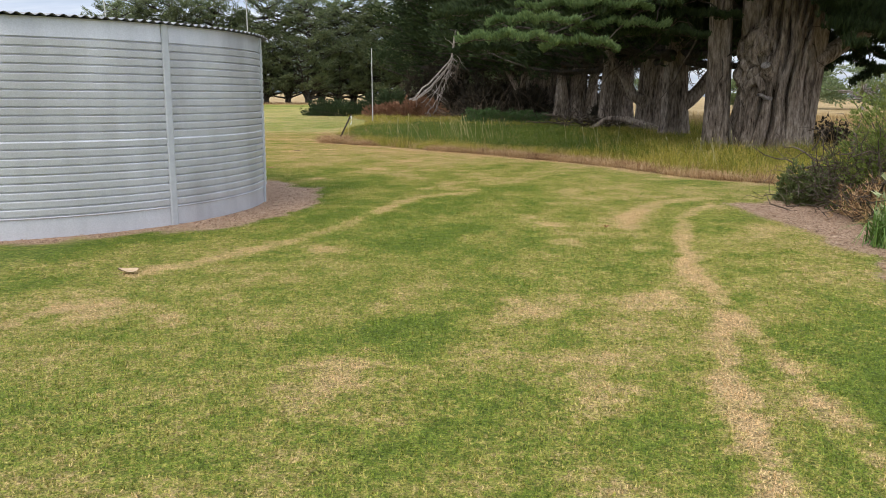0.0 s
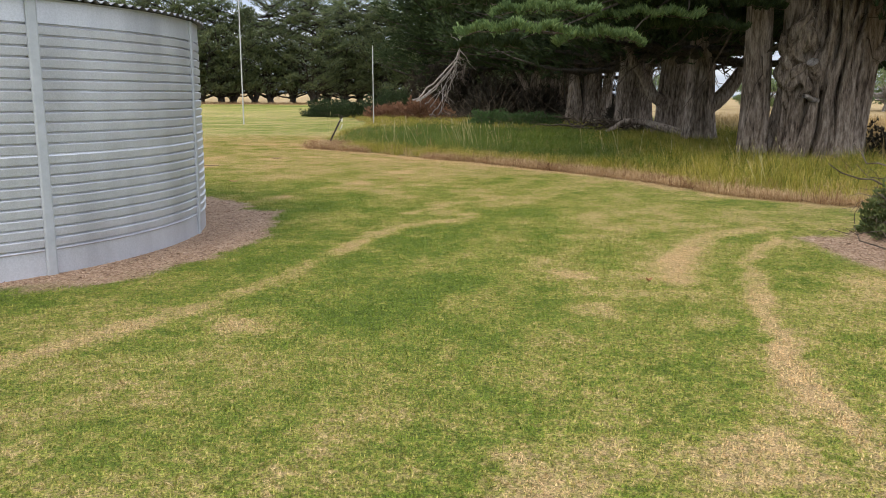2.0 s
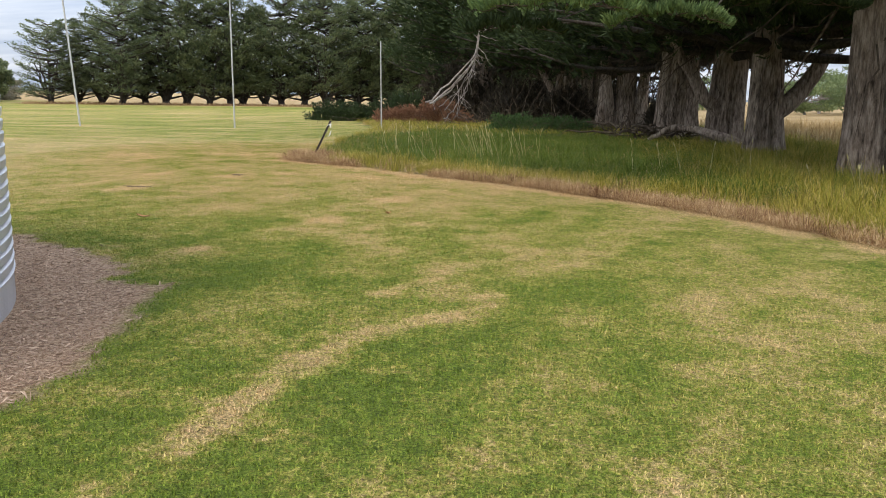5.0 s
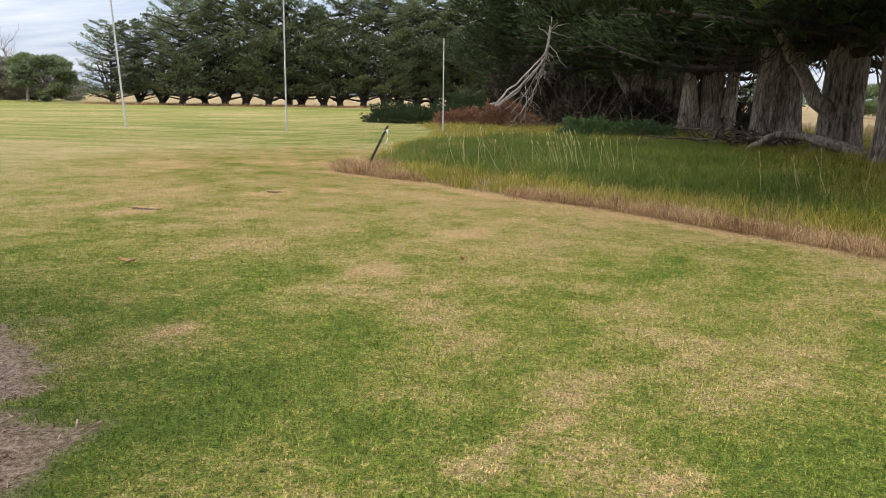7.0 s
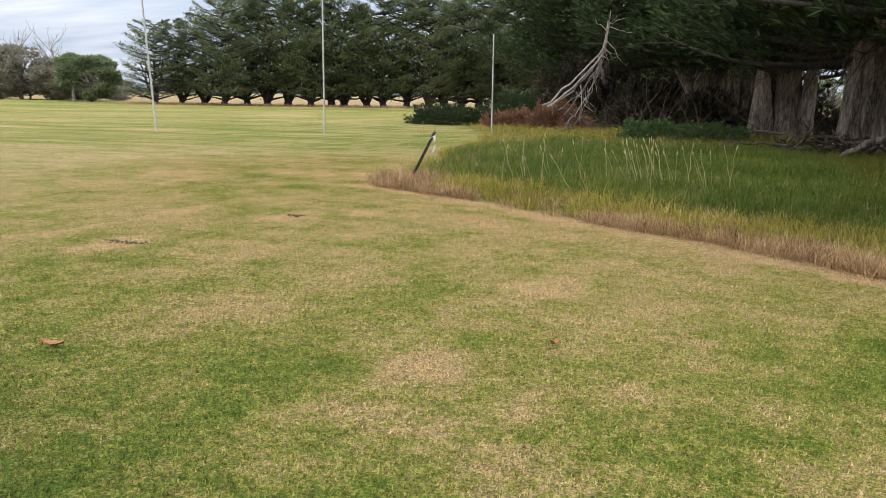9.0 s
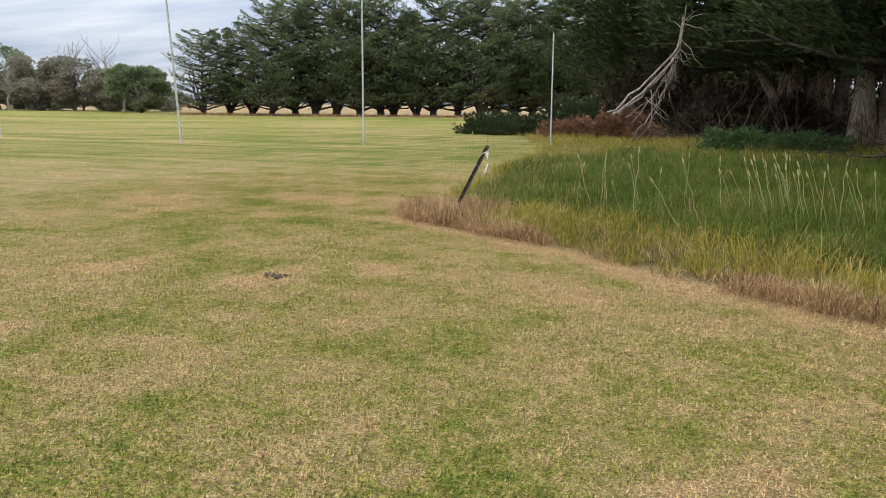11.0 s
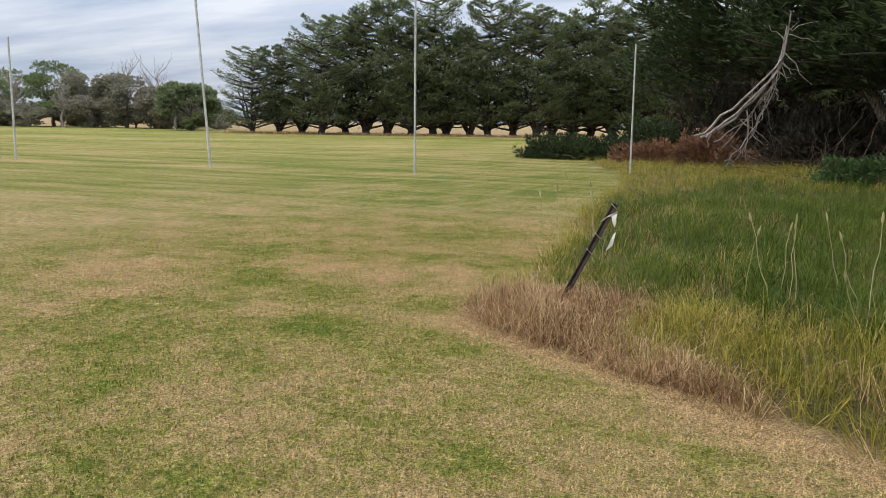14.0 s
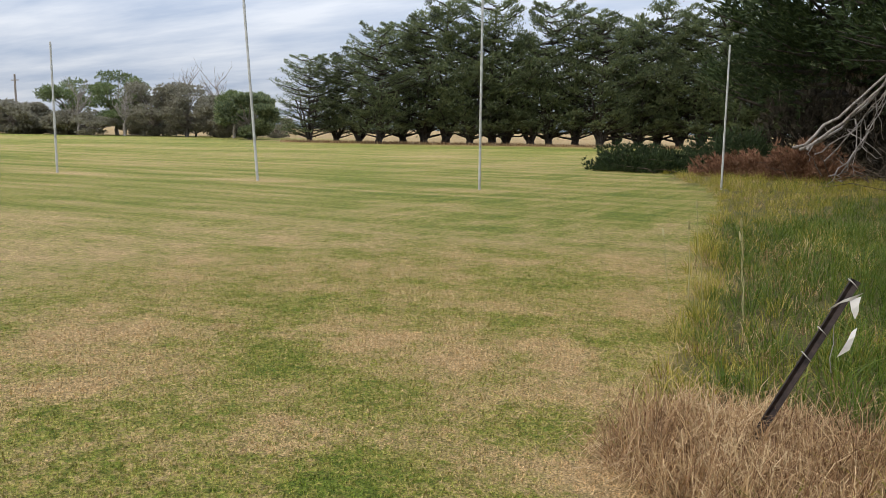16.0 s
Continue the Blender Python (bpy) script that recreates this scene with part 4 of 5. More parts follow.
pad_bough("dark cypress bough spreading from the huge trunk", (5.8, 23.3, 0), (0.8, -0.4, 5.2),
          ((1.7, -1.6, 4.0, 1.0, 0.7, 0.25), (2.6, -0.8, 3.55, 1.2, 0.8, 0.3), (2.2, 0.4, 3.25, 1.0, 0.8, 0.35), (-0.6, -2.2, 3.95, 0.8, 0.6, 0.15),
           (1.75, 0.8, 2.95, 0.8, 0.7, 0.35), (2.4, 1.3, 2.55, 0.8, 0.7, 0.45), (3.1, 0.6, 2.25, 0.8, 0.7, 0.45), (2.9, 2.4, 2.9, 1.0, 0.8, 0.3)), CYPRESS, 38)
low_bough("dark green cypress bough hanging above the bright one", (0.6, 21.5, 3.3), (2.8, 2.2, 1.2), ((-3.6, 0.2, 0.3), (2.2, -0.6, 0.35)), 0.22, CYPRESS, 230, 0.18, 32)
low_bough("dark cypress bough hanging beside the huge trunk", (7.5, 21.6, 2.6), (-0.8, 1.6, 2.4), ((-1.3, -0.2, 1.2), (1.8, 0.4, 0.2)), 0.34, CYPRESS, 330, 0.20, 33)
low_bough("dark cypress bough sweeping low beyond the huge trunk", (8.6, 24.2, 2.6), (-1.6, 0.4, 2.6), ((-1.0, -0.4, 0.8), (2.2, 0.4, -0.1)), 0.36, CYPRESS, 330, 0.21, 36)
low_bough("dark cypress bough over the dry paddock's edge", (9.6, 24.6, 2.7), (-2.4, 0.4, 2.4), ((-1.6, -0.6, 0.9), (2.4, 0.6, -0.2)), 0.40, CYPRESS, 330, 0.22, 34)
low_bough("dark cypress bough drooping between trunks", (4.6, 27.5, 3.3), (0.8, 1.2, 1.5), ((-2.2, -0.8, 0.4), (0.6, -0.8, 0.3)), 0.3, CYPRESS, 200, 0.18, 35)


# ---- other distant trees ----
def round_tree(name, label, mat, at, width, tall, r, clear=0.35, clumps=26, per=90, size=0.5, drooping=False, bark=None):
    per, size, tall = int(per * 1.7), size * 0.70, tall * 0.80
    tree = thing(name, label, "tree", (*at, 0), "distant mixed trees")
    PS, DS, wood = [], [], []
    wood.append(tube(bend((0, 0, -0.2), (r.normal(0, 0.4), r.normal(0, 0.4), tall * 0.55), 0, 0.1, 7, r), np.linspace(0.10 + tall * 0.022, 0.09, 7), 8))
    for k in range(clumps):
        v = r.normal(0, 1, 3); v /= np.linalg.norm(v)
        c = np.array([v[0] * width * 0.42, v[1] * width * 0.42, tall * (clear + 1) / 2 + v[2] * tall * (1 - clear) * 0.42])
        wood.append(tube(bend((0, 0, tall * r.uniform(0.15, 0.4)), c, -0.1, 0.1, 6, r), np.linspace(0.10, 0.02, 6), 5))
        q = r.normal(0, 1, (per, 3)); q /= np.linalg.norm(q, axis=1)[:, None] + 1e-9
        p = c + q * (r.random((per, 1)) ** 0.4) * np.array([width * 0.17, width * 0.17, tall * 0.09])
        PS.append(p)
        d = q + r.normal(0, 0.3, (per, 3))
        d[:, 2] += -0.6 if drooping else 0.3
        DS.append(d)
    V, F = sprays(np.concatenate(PS), np.concatenate(DS), size, r, 4, 0.9, 0.2, 0.1)
    part_np("crown", V, F, mat, tree)
    V, F = join(wood)
    part_np("trunk", V, F, bark or BARK_GUM, tree, "", True)


def bare_tree(at, tall, r):
    tall *= 0.80
    tree = thing("bare_tree", "leafless pale grey dead tree among distant trees", "tree", (*at, 0), "distant bare trees")
    out = [tube(bend((0, 0, -0.2), (0.2, 0.1, tall * 0.7), 0, 0.1, 8, r), np.linspace(0.20, 0.07, 8), 7)]
    for k in range(26):
        z = tall * r.uniform(0.25, 0.7)
        az = r.random() * 6.28
        L = tall * r.uniform(0.16, 0.34)
        tip = np.array([math.cos(az) * L * 0.7, math.sin(az) * L * 0.7, z + L * 0.9])
        p = bend((0.2 * z / tall, 0, z), tip, 0.1, 0.06, 6, r)
        out.append(tube(p, np.linspace(0.06, 0.02, 6), 5))
        for q in range(5):
            s = p[r.integers(2, 6)]
            out.append(tube(bend(s, s + r.normal(0, 0.35, 3) + np.array([0, 0, 0.6]), 0, 0.04, 4, r), np.linspace(0.026, 0.010, 4), 4))
    V, F = join(out)
    part_np("trunk", V, F, DEADWOOD, tree, "", True)


def distant_trees():
    r = np.random.default_rng(41)
    eye, fwd, right = np.array((-6.1, 21.3)), np.array((-0.446, 0.895)), np.array((0.895, 0.446))
    at = lambda d, s: tuple(eye + fwd * d + right * (s - 3.0))
    for d, s, w, h, kind in ((112, -57, 9, 6, "s"), (118, -51.5, 9, 9.8, "g"), (122, -47, 6, 8, "t"), (116, -44.5, 8.5, 11, "g"), (114, -40, 6, 7, "g"), (110, -37, 8.5, 10.0, "s"),
                             (110, -32.5, 8.5, 9.2, "s"), (116, -29.5, 6, 7, "g"), (108, -27, 7.5, 8.0, "s"), (104, -23.0, 6.5, 7.6, "g"), (96, -20.5, 7, 7.0, "c"), (128, -66, 10, 6, "s"),
                             (112, -48.5, 8, 4.5, "s"), (112, -42, 7, 4.2, "g")):
        p = at(d, s)
        if kind == "g":
            round_tree("gum_tree", "light green gum tree with a pale trunk and open crown", GUM_LEAF, p, w, h, r, 0.42, 20, 80, 0.5)
        elif kind == "s":
            round_tree("sheoak_tree", "grey-brown drooping sheoak with a dense rounded crown", SHEOAK_HAZED, p, w, h, r, 0.0, 36, 80, 0.55, True)
        elif kind == "c":
            round_tree("cypress_tree", "small dark cypress at the end of the windbreak", CYPRESS_HAZED, p, w, h, r, 0.05, 30, 100, 0.6)
        else:
            bare_tree(p, h, r)
    for d, s, h in ((112, -33, 12.6), (112, -29.0, 12.2), (104, -24.5, 8.0), (107, -39.8, 8.6), (108, -46.5, 9.5)):
        bare_tree(at(d, s), h, r)
    for k in range(11):
        round_tree("scrub_shrub", "low dull green scrub under distant trees", GUM_LEAF if k % 3 == 0 else SHEOAK_HAZED, at(113 + r.normal(0, 2), -60 + 3.9 * k), 6.5, 3.6, r, 0.0, 12, 70, 0.42)
    # scrub seen beyond the near windbreak
    for x, y, w, h in ((40, 104, 11, 7.5), (46, 108, 10, 6), (36, 112, 9, 6.5), (51, 103, 9, 7), (48, 112, 11, 7.5), (62, 118, 12, 8), (34, 122, 10, 7), (78, 122, 12, 8), (20, 132, 9, 6.5), (56, 106, 8, 5.5), (28, 108, 8, 5), (70, 108, 9, 6), (41, 132, 10, 8.5)):
        round_tree("scrub_tree", "olive green scrub tree in the dry paddock", GUM_LEAF, (x, y), w, h, r, 0.0, 22, 80, 0.45)


distant_trees()


def power_pole():
    p = thing("power_pole", "distant wooden power pole with a crossarm", "power pole", (-128, 108, 0))
    V, F = tube(bend((0, 0, -0.3), (0, 0, 9.4), 0, 0, 5), np.linspace(0.2, 0.15, 5), 8)
    part_np("pole", V, F, TIMBER, p, "", True)
    bm = bmesh.new()
    bmesh.ops.create_cube(bm, size=1, matrix=Matrix.Translation((0, 0, 8.4)) @ Matrix.Diagonal((1.8, 0.14, 0.14, 1)))
    part("crossarm", bm, TIMBER, p)


power_pole()


def hills():
    r = np.random.default_rng(5)
    ang = np.linspace(radians(15), radians(175), 120)
    top = 6 + 26 * vnoise(ang * 30, 0 * ang, 3.0, 31) * step(radians(100), radians(140), ang)
    V = np.concatenate([np.stack([2400 * np.cos(ang), 2400 * np.sin(ang), -5 + 0 * ang], 1), np.stack([2450 * np.cos(ang), 2450 * np.sin(ang), top], 1)])
    i = np.arange(119)
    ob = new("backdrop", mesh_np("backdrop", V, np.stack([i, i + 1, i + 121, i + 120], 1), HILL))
    tagged(ob, "low hills and far tree line, haze painted in as blue-grey", "hills", kind="structure")


hills()


# ---- long grass ----
def tussocks(x, y, per, h, w, r, spread_r=0.07, lay=1.0):
    """Tussocks: blades that rise from one foot and fall outwards."""
    n = len(x)
    az = r.random((n, per)) * 2 * np.pi
    d = spread_r * np.sqrt(r.random((n, per)))
    P = np.stack([x[:, None] + np.cos(az) * d, y[:, None] + np.sin(az) * d, np.full((n, per), -0.01)], -1).reshape(-1, 3)
    hh = (np.broadcast_to(h, (n,))[:, None] * (0.55 + 0.65 * r.random((n, per)))).ravel()
    a = (az + r.normal(0, 0.5, (n, per))).ravel()
    k = (lay * (0.08 + 0.85 * r.random((n, per)))).ravel()[:, None]
    c = k + (lay * (0.3 + 1.3 * r.random((n, per)))).ravel()[:, None]
    out = np.stack([np.cos(a), np.sin(a), 0 * a], 1)
    b = a + 1.57 + r.normal(0, 0.6, a.shape)
    side = np.stack([np.cos(b), np.sin(b), 0 * b], 1) * w / 2
    up = np.array([0, 0, 1.0])
    mid = P + (out * np.sin(k) + up * np.cos(k)) * hh[:, None] * 0.55
    tip = mid + (out * np.sin(c) + up * np.cos(c)) * hh[:, None] * 0.5
    tip[:, 2] = np.maximum(tip[:, 2], 0.012)
    V = np.stack([P - side, P + side, mid + side * 0.8, mid - side * 0.8, tip], 1).reshape(-1, 3)
    i = np.arange(len(P))[:, None] * 5
    F = np.concatenate([i + np.array([[0, 1, 2]]), i + np.array([[0, 2, 3]]), i + np.array([[3, 2, 4]])], 1).reshape(-1, 3)
    return V, F


def long_grass():
    r = np.random.default_rng(51)
    xs, ys = [], []
    for box in ((-8.5, 7, 14, 27, 56), (-9, 8, 27, 36, 42), (-12.5, 9, 36, 53, 12)):
        a, b = scatter(*box, r)
        xs.append(a); ys.append(b)
    x, y = np.concatenate(xs), np.concatenate(ys)
    ok = inside(x, y, ROUGH)
    x, y = x[ok], y[ok]
    e = to_line(x, y, EDGE) + 0.45 * (vnoise(x, y, 0.8, 41) - 0.5)
    post = np.hypot(x + 6.3, y - 25.0) + 0.35 * (vnoise(x, y, 0.5, 43) - 0.5)
    gap = step(-5.2, -4.6, x) * step(-3.0, -3.5, x)
    brown = (e < 0.26 - 0.30 * gap) & (y < 25) | (post < 0.58) | (r.random(len(x)) < 0.04 + 0.09 * step(2.2, 0.3, e))
    shade = step(0.9, 2.4, e + 1.0 * (vnoise(x, y, 1.4, 42) - 0.5)) * step(-9.5, -7.0, x + 0.09 * (y - 25)) * (1 - 0.85 * step(37, 44, y)) * (1 - 0.75 * step(0.6, 3.0, x))
    shade = np.maximum(shade, 0.85 * step(25.1, 26.0, y) * step(38, 33, y) * step(2.0, 0.0, x) * step(0.1, 0.4, e))
    lush = ~brown & (r.random(len(x)) < shade)
    clump = (0.6 + 0.8 * vnoise(x, y, 0.6, 44)) * (0.75 + 0.25 * step(0.1, 1.0, e)) * (1 + 0.35 * step(0.5, 2.5, x) * step(25, 22, y))
    for name, sel, hh, ww, per, mat, lab, lay in (
            ("dead_grass", brown, 0.30, 0.0048, 28, GRASS_BROWN, "dead brown sprayed grass along the mown edge", 1.25),
            ("long_grass", ~brown & ~lush, 0.34, 0.0055, 18, GRASS_YELLOW, "long yellow-green grass", 1.0),
            ("lush_grass", lush, 0.33, 0.006, 17, GRASS_GREEN, "lush deep green long grass under trees", 0.9)):
        V, F = tussocks(x[sel], y[sel], per, hh * clump[sel], ww, r, 0.09, lay)
        tagged(new(name, mesh_np(name, V, F, mat)), lab, "grass", kind="stuff")
    # the dead fringe, thick along the mown edge and round the leaning picket
    xs, ys = scatter(-8.5, 4.5, 14.5, 26.5, 190, r)
    d = to_line(xs, ys, EDGE[:11])
    near_post = np.hypot(xs + 6.42, ys - 25.0) < 0.56 + 0.3 * (vnoise(xs, ys, 0.4, 46) - 0.5)
    ok = (inside(xs, ys, ROUGH) & (d < 0.16 + 0.42 * vnoise(xs, ys, 0.7, 45) - 0.36 * step(-5.2, -4.6, xs) * step(-3.0, -3.5, xs)) & (ys < 25.4)) | near_post
    xs, ys = xs[ok], ys[ok]
    hh = 0.29 + 0.10 * (np.hypot(xs + 6.3, ys - 25.0) < 0.7)
    V, F = tussocks(xs, ys, 30, hh, 0.0044, r, 0.09, 1.6)
    tagged(new("dead_grass", mesh_np("dead_grass", V, F, GRASS_BROWN)), "tangled dead brown grass around the leaning picket", "grass", kind="stuff")


long_grass()


def seed_stalks():
    r = np.random.default_rng(61)
    groups = ((-2.4, 26.0, 0.48, 34, 0.64), (-4.8, 26.3, 1.0, 9, 0.58), (-3.0, 24.6, 1.0, 5, 0.7), (4.3, 20.0, 0.8, 9, 0.55), (3.2, 17.0, 0.5, 3, 0.5), (1.4, 23.4, 0.4, 8, 0.62), (-7.25, 28.3, 0.3, 5, 0.72))
    stalk, heads = [], []
    for cx, cy, sp, n, h in groups:
        for k in range(n):
            b = np.array([cx + r.normal(0, sp), cy + r.normal(0, sp * 0.6), 0.0])
            t = b + np.array([-0.12 + r.normal(0, 0.10), r.normal(0, 0.08), h * r.uniform(0.8, 1.2)])
            p = bend(b, t, 0, 0.008, 6, r)
            stalk.append(tube(p, np.linspace(0.0045, 0.0025, 6), 4))
            d = (t - p[-2]) / np.linalg.norm(t - p[-2])
            q = np.stack([t + d * s for s in (0, 0.02, 0.05, 0.085)])
            heads.append(tube(q, (0.003, 0.011, 0.010, 0.003), 6))
    V, F = join(stalk + heads)
    tagged(new("seed_stalks", mesh_np("seed_stalks", V, F, STALK, None, True)), "tall pale straw seed stalks in long grass", "grass", kind="stuff")


seed_stalks()


def dry_strip():
    """Rank dry grass at the foot of the far windbreak and in the paddock behind the trees."""
    r = np.random.default_rng(71)
    s = r.uniform(-17, 50, 14000)
    v = r.normal(-1.8, 1.1, 14000)
    p = ROW_C[None, :] + ROW_D[None, :] * s[:, None] + np.array((-ROW_D[1], ROW_D[0]))[None, :] * v[:, None]
    V, F = blades(np.stack([p[:, 0], p[:, 1], 0 * s], 1), 0.34, 0.035, r, 0.5, 0.8)
    tagged(new("dry_grass", mesh_np("dry_grass", V, F, GRASS_BROWN)), "rank dry grass under the far windbreak", "grass", kind="stuff")
    x, y = scatter(7.5, 26, 18, 60, 20, r)
    V, F = blades(np.stack([x, y, 0 * x], 1), 0.6, 0.02, r, 0.4, 0.6)
    tagged(new("paddock_grass", mesh_np("paddock_grass", V, F, GRASS_STRAW)), "tall golden straw-coloured paddock grass", "grass", kind="stuff")


dry_strip()


# ---- leaning steel picket ----
def steel_picket():
    p = thing("steel_picket", "leaning dark steel picket with white tape, in dead grass", "fence post", (-6.45, 25.1, 0))
    axis = Vector((0.40, 0.12, 0.86))
    m = axis.to_track_quat("Z", "Y").to_matrix().to_4x4()
    L = axis.length
    bm = bmesh.new()
    for k in range(3):
        bmesh.ops.create_cube(bm, size=1, matrix=m @ Matrix.Rotation(k * 2.094, 4, "Z") @ Matrix.Translation((0.012, 0, L / 2 - 0.05)) @ Matrix.Diagonal((0.026, 0.007, L + 0.1, 1)))
    bmesh.ops.bevel(bm, geom=bm.edges[:], offset=0.0015, segments=1)
    part("picket", bm, PICKET, p)
    for h in (0.58, 0.72, 0.98):
        th = np.linspace(0, 2 * np.pi, 13)
        ring = np.stack([np.cos(th) * 0.027, np.sin(th) * 0.027, h * L + 0.01 * np.sin(th)], 1)
        R3 = np.array(m.to_3x3())
        V, F = tube(ring @ R3.T, np.full(13, 0.0028), 5)
        part_np("wire_tie", V, F, WIRE, p, "", True)
    tip = np.array(axis)
    V, F = tube(bend(tip * 0.82, tip * 0.62 + np.array([0.09, 0.02, -0.10]), 0.02, 0.004, 8), np.full(8, 0.0022), 5)
    part_np("loose_wire", V, F, WIRE, p, "", True)

    def ribbon(name, pts, w):
        P = np.array(pts); n = len(P)
        off = np.stack([np.linspace(w[0], w[1], n), np.zeros(n), np.linspace(0.01, 0.02, n)], 1)
        V = np.concatenate([P - off, P + off, P - off + [0, 0.003, 0], P + off + [0, 0.003, 0]])
        i = np.arange(n - 1)
        F = np.concatenate([np.stack([i, i + 1, i + 1 + n, i + n], 1), np.stack([i + 2 * n, i + 3 * n, i + 1 + 3 * n, i + 1 + 2 * n], 1)])
        part_np(name, V, F, TAPE, p, "torn white plastic tape")
    c = tip * 0.89 + np.array([0, -0.03, 0])
    ribbon("tape", [c + np.array(o) for o in ((-0.04, 0, -0.035), (-0.01, -0.015, 0.0), (0.03, -0.012, 0.018), (0.06, 0.0, 0.03))], (0.016, 0.022))
    ribbon("tape", [c + np.array(o) for o in ((0.05, 0, 0.02), (0.052, -0.006, -0.02), (0.062, -0.004, -0.055))], (0.022, 0.006))
    ribbon("tape", [c + np.array(o) for o in ((0.058, 0, -0.12), (0.048, -0.008, -0.16), (0.035, -0.004, -0.20), (0.022, 0, -0.235))], (0.010, 0.024))


steel_picket()


# ---- fallen wood and heaps ----
def curved_log():
    g = thing("fallen_limb", "curved grey fallen cypress limb lying at the trees' foot", "fallen branch", (0, 0, 0))
    path = np.concatenate([bend((4.62, 33.4, 0.06), (4.0, 33.95, 0.34), -0.03, 0.015, 5), bend((4.0, 33.95, 0.34), (2.85, 34.9, 0.56), -0.05, 0.02, 6)[1:], bend((2.85, 34.9, 0.56), (2.0, 35.4, 0.05), -0.08, 0.02, 6)[1:]])
    V, F = tube(path, np.linspace(0.17, 0.07, len(path)), 12, lambda a, t: 1 + 0.10 * np.sin(4 * a + 6 * t))
    part_np("limb", V, F, BARK, g, "", True)
    r = np.random.default_rng(81)
    out = []
    for k in range(40):
        a = np.array([r.uniform(0.9, 3.6), r.uniform(35.4, 38.4), r.uniform(0.05, 0.5)])
        b = a + r.normal(0, 0.9, 3) * np.array([1, 0.6, 0.25]); b[2] = abs(b[2]) + 0.02
        out.append(tube(bend(a, b, -0.1, 0.05, 6, r), np.linspace(0.05, 0.012, 6), 5))
    V, F = join(out)
    tagged(part_np("branch_work", V, F, TWIG, g, "", True), kind="stuff")


curved_log()


def dead_bough():
    """Pale torn limbs that hang down onto the heap of brown foliage."""
    r = np.random.default_rng(83)
    g = thing("torn_bough", "torn cypress bough of bare pale limbs leaning on a brown heap", "fallen branch", (0, 0, 0))
    tip, knee = np.array([-4.85, 47.2, 5.0]), np.array([-5.05, 47.2, 3.45])
    out = []
    for k in range(7):
        foot = np.array([-7.35 + 0.17 * k + r.normal(0, 0.10), 47.4 + r.normal(0, 0.35), 1.15 + r.normal(0, 0.12) - 0.12 * k])
        top = tip - np.array([0.03, 0, 0.30]) * k + r.normal(0, 0.03, 3)
        mid = knee + np.array([-0.05 * k + 0.10 + r.normal(0, 0.04), r.normal(0, 0.08), -0.22 * k + 0.25])
        path = np.concatenate([bend(top, mid, 0, 0.02, 5, r), bend(mid, foot, 0.26 + 0.10 * r.normal(), 0.035, 10, r)[1:]])
        V, F = tube(path, np.linspace(0.022, 0.050, 14) if k < 3 else np.linspace(0.008, 0.022, 14), 7)
        part_np("limb", V, F, DEADWOOD, g, "", True)
        for q in range(4):
            s0 = path[r.integers(3, 13)]
            e = s0 + r.normal(0, 0.35, 3) + np.array([0.1, 0, -0.35])
            e[2] = max(0.1, e[2])
            out.append(tube(bend(s0, e, 0.08, 0.05, 6, r), np.linspace(0.016, 0.005, 6), 4))
    for z, d in ((4.6, (0.9, -0.2, 0.1)), (4.4, (1.0, 0, -0.25)), (4.2, (-0.5, 0.1, 0.5)), (3.9, (0.95, -0.1, -1.1)), (3.6, (0.5, 0, -0.45)), (4.0, (0.35, 0, 0.9)), (2.0, (0.1, -0.3, -1.6)), (1.7, (0.9, -0.2, -0.7))):
        s0 = np.array([np.interp(z, (1.0, 3.45, 5.0), (-6.5, -5.05, -4.85)), 47.2, z])
        e = s0 + np.array(d); e[2] = max(0.05, e[2])
        out.append(tube(bend(s0, e, 0, 0.04, 6, r), np.linspace(0.022, 0.007, 6), 5))
    for V, F in out:
        part_np("twig", V, F, DEADWOOD, g, "", True)


dead_bough()


def heap(name, label, cat, mat, centre, size, count, leaf, r, wood=None, leaves=6, slim=0.16, up=0.3):
    g = thing(name, label, cat, (*centre, 0))
    q = r.normal(0, 1, (count, 3)); q /= np.linalg.norm(q, axis=1)[:, None]
    q[:, 2] = np.abs(q[:, 2])
    lump = 0.55 + 0.75 * vnoise(q[:, 0] * 3 + centre[0], q[:, 1] * 3 + q[:, 2] * 2, 0.8, 51)
    p = q * (r.random((count, 1)) ** 0.35) * np.array(size) * lump[:, None]
    p[:, 2] = np.maximum(p[:, 2], 0.02)
    d = q + r.normal(0, 0.45, (count, 3)); d[:, 2] += up
    V, F = sprays(p, d, leaf * (0.7 + 0.6 * r.random(count)), r, leaves, 0.9, slim)
    part_np("foliage", V, F, mat, g)
    out = []
    for k in range(max(8, count // 60)):
        a = np.array([r.normal(0, size[0] * 0.3), r.normal(0, size[1] * 0.3), 0.0])
        b = p[r.integers(0, count)] * r.uniform(0.9, 1.25)
        out.append(tube(bend(a, b, -0.05, 0.04, 6, r), np.linspace(0.018, 0.005, 6), 4))
    V, F = join(out)
    part_np("branch_work", V, F, wood or TWIG, g, "", True)


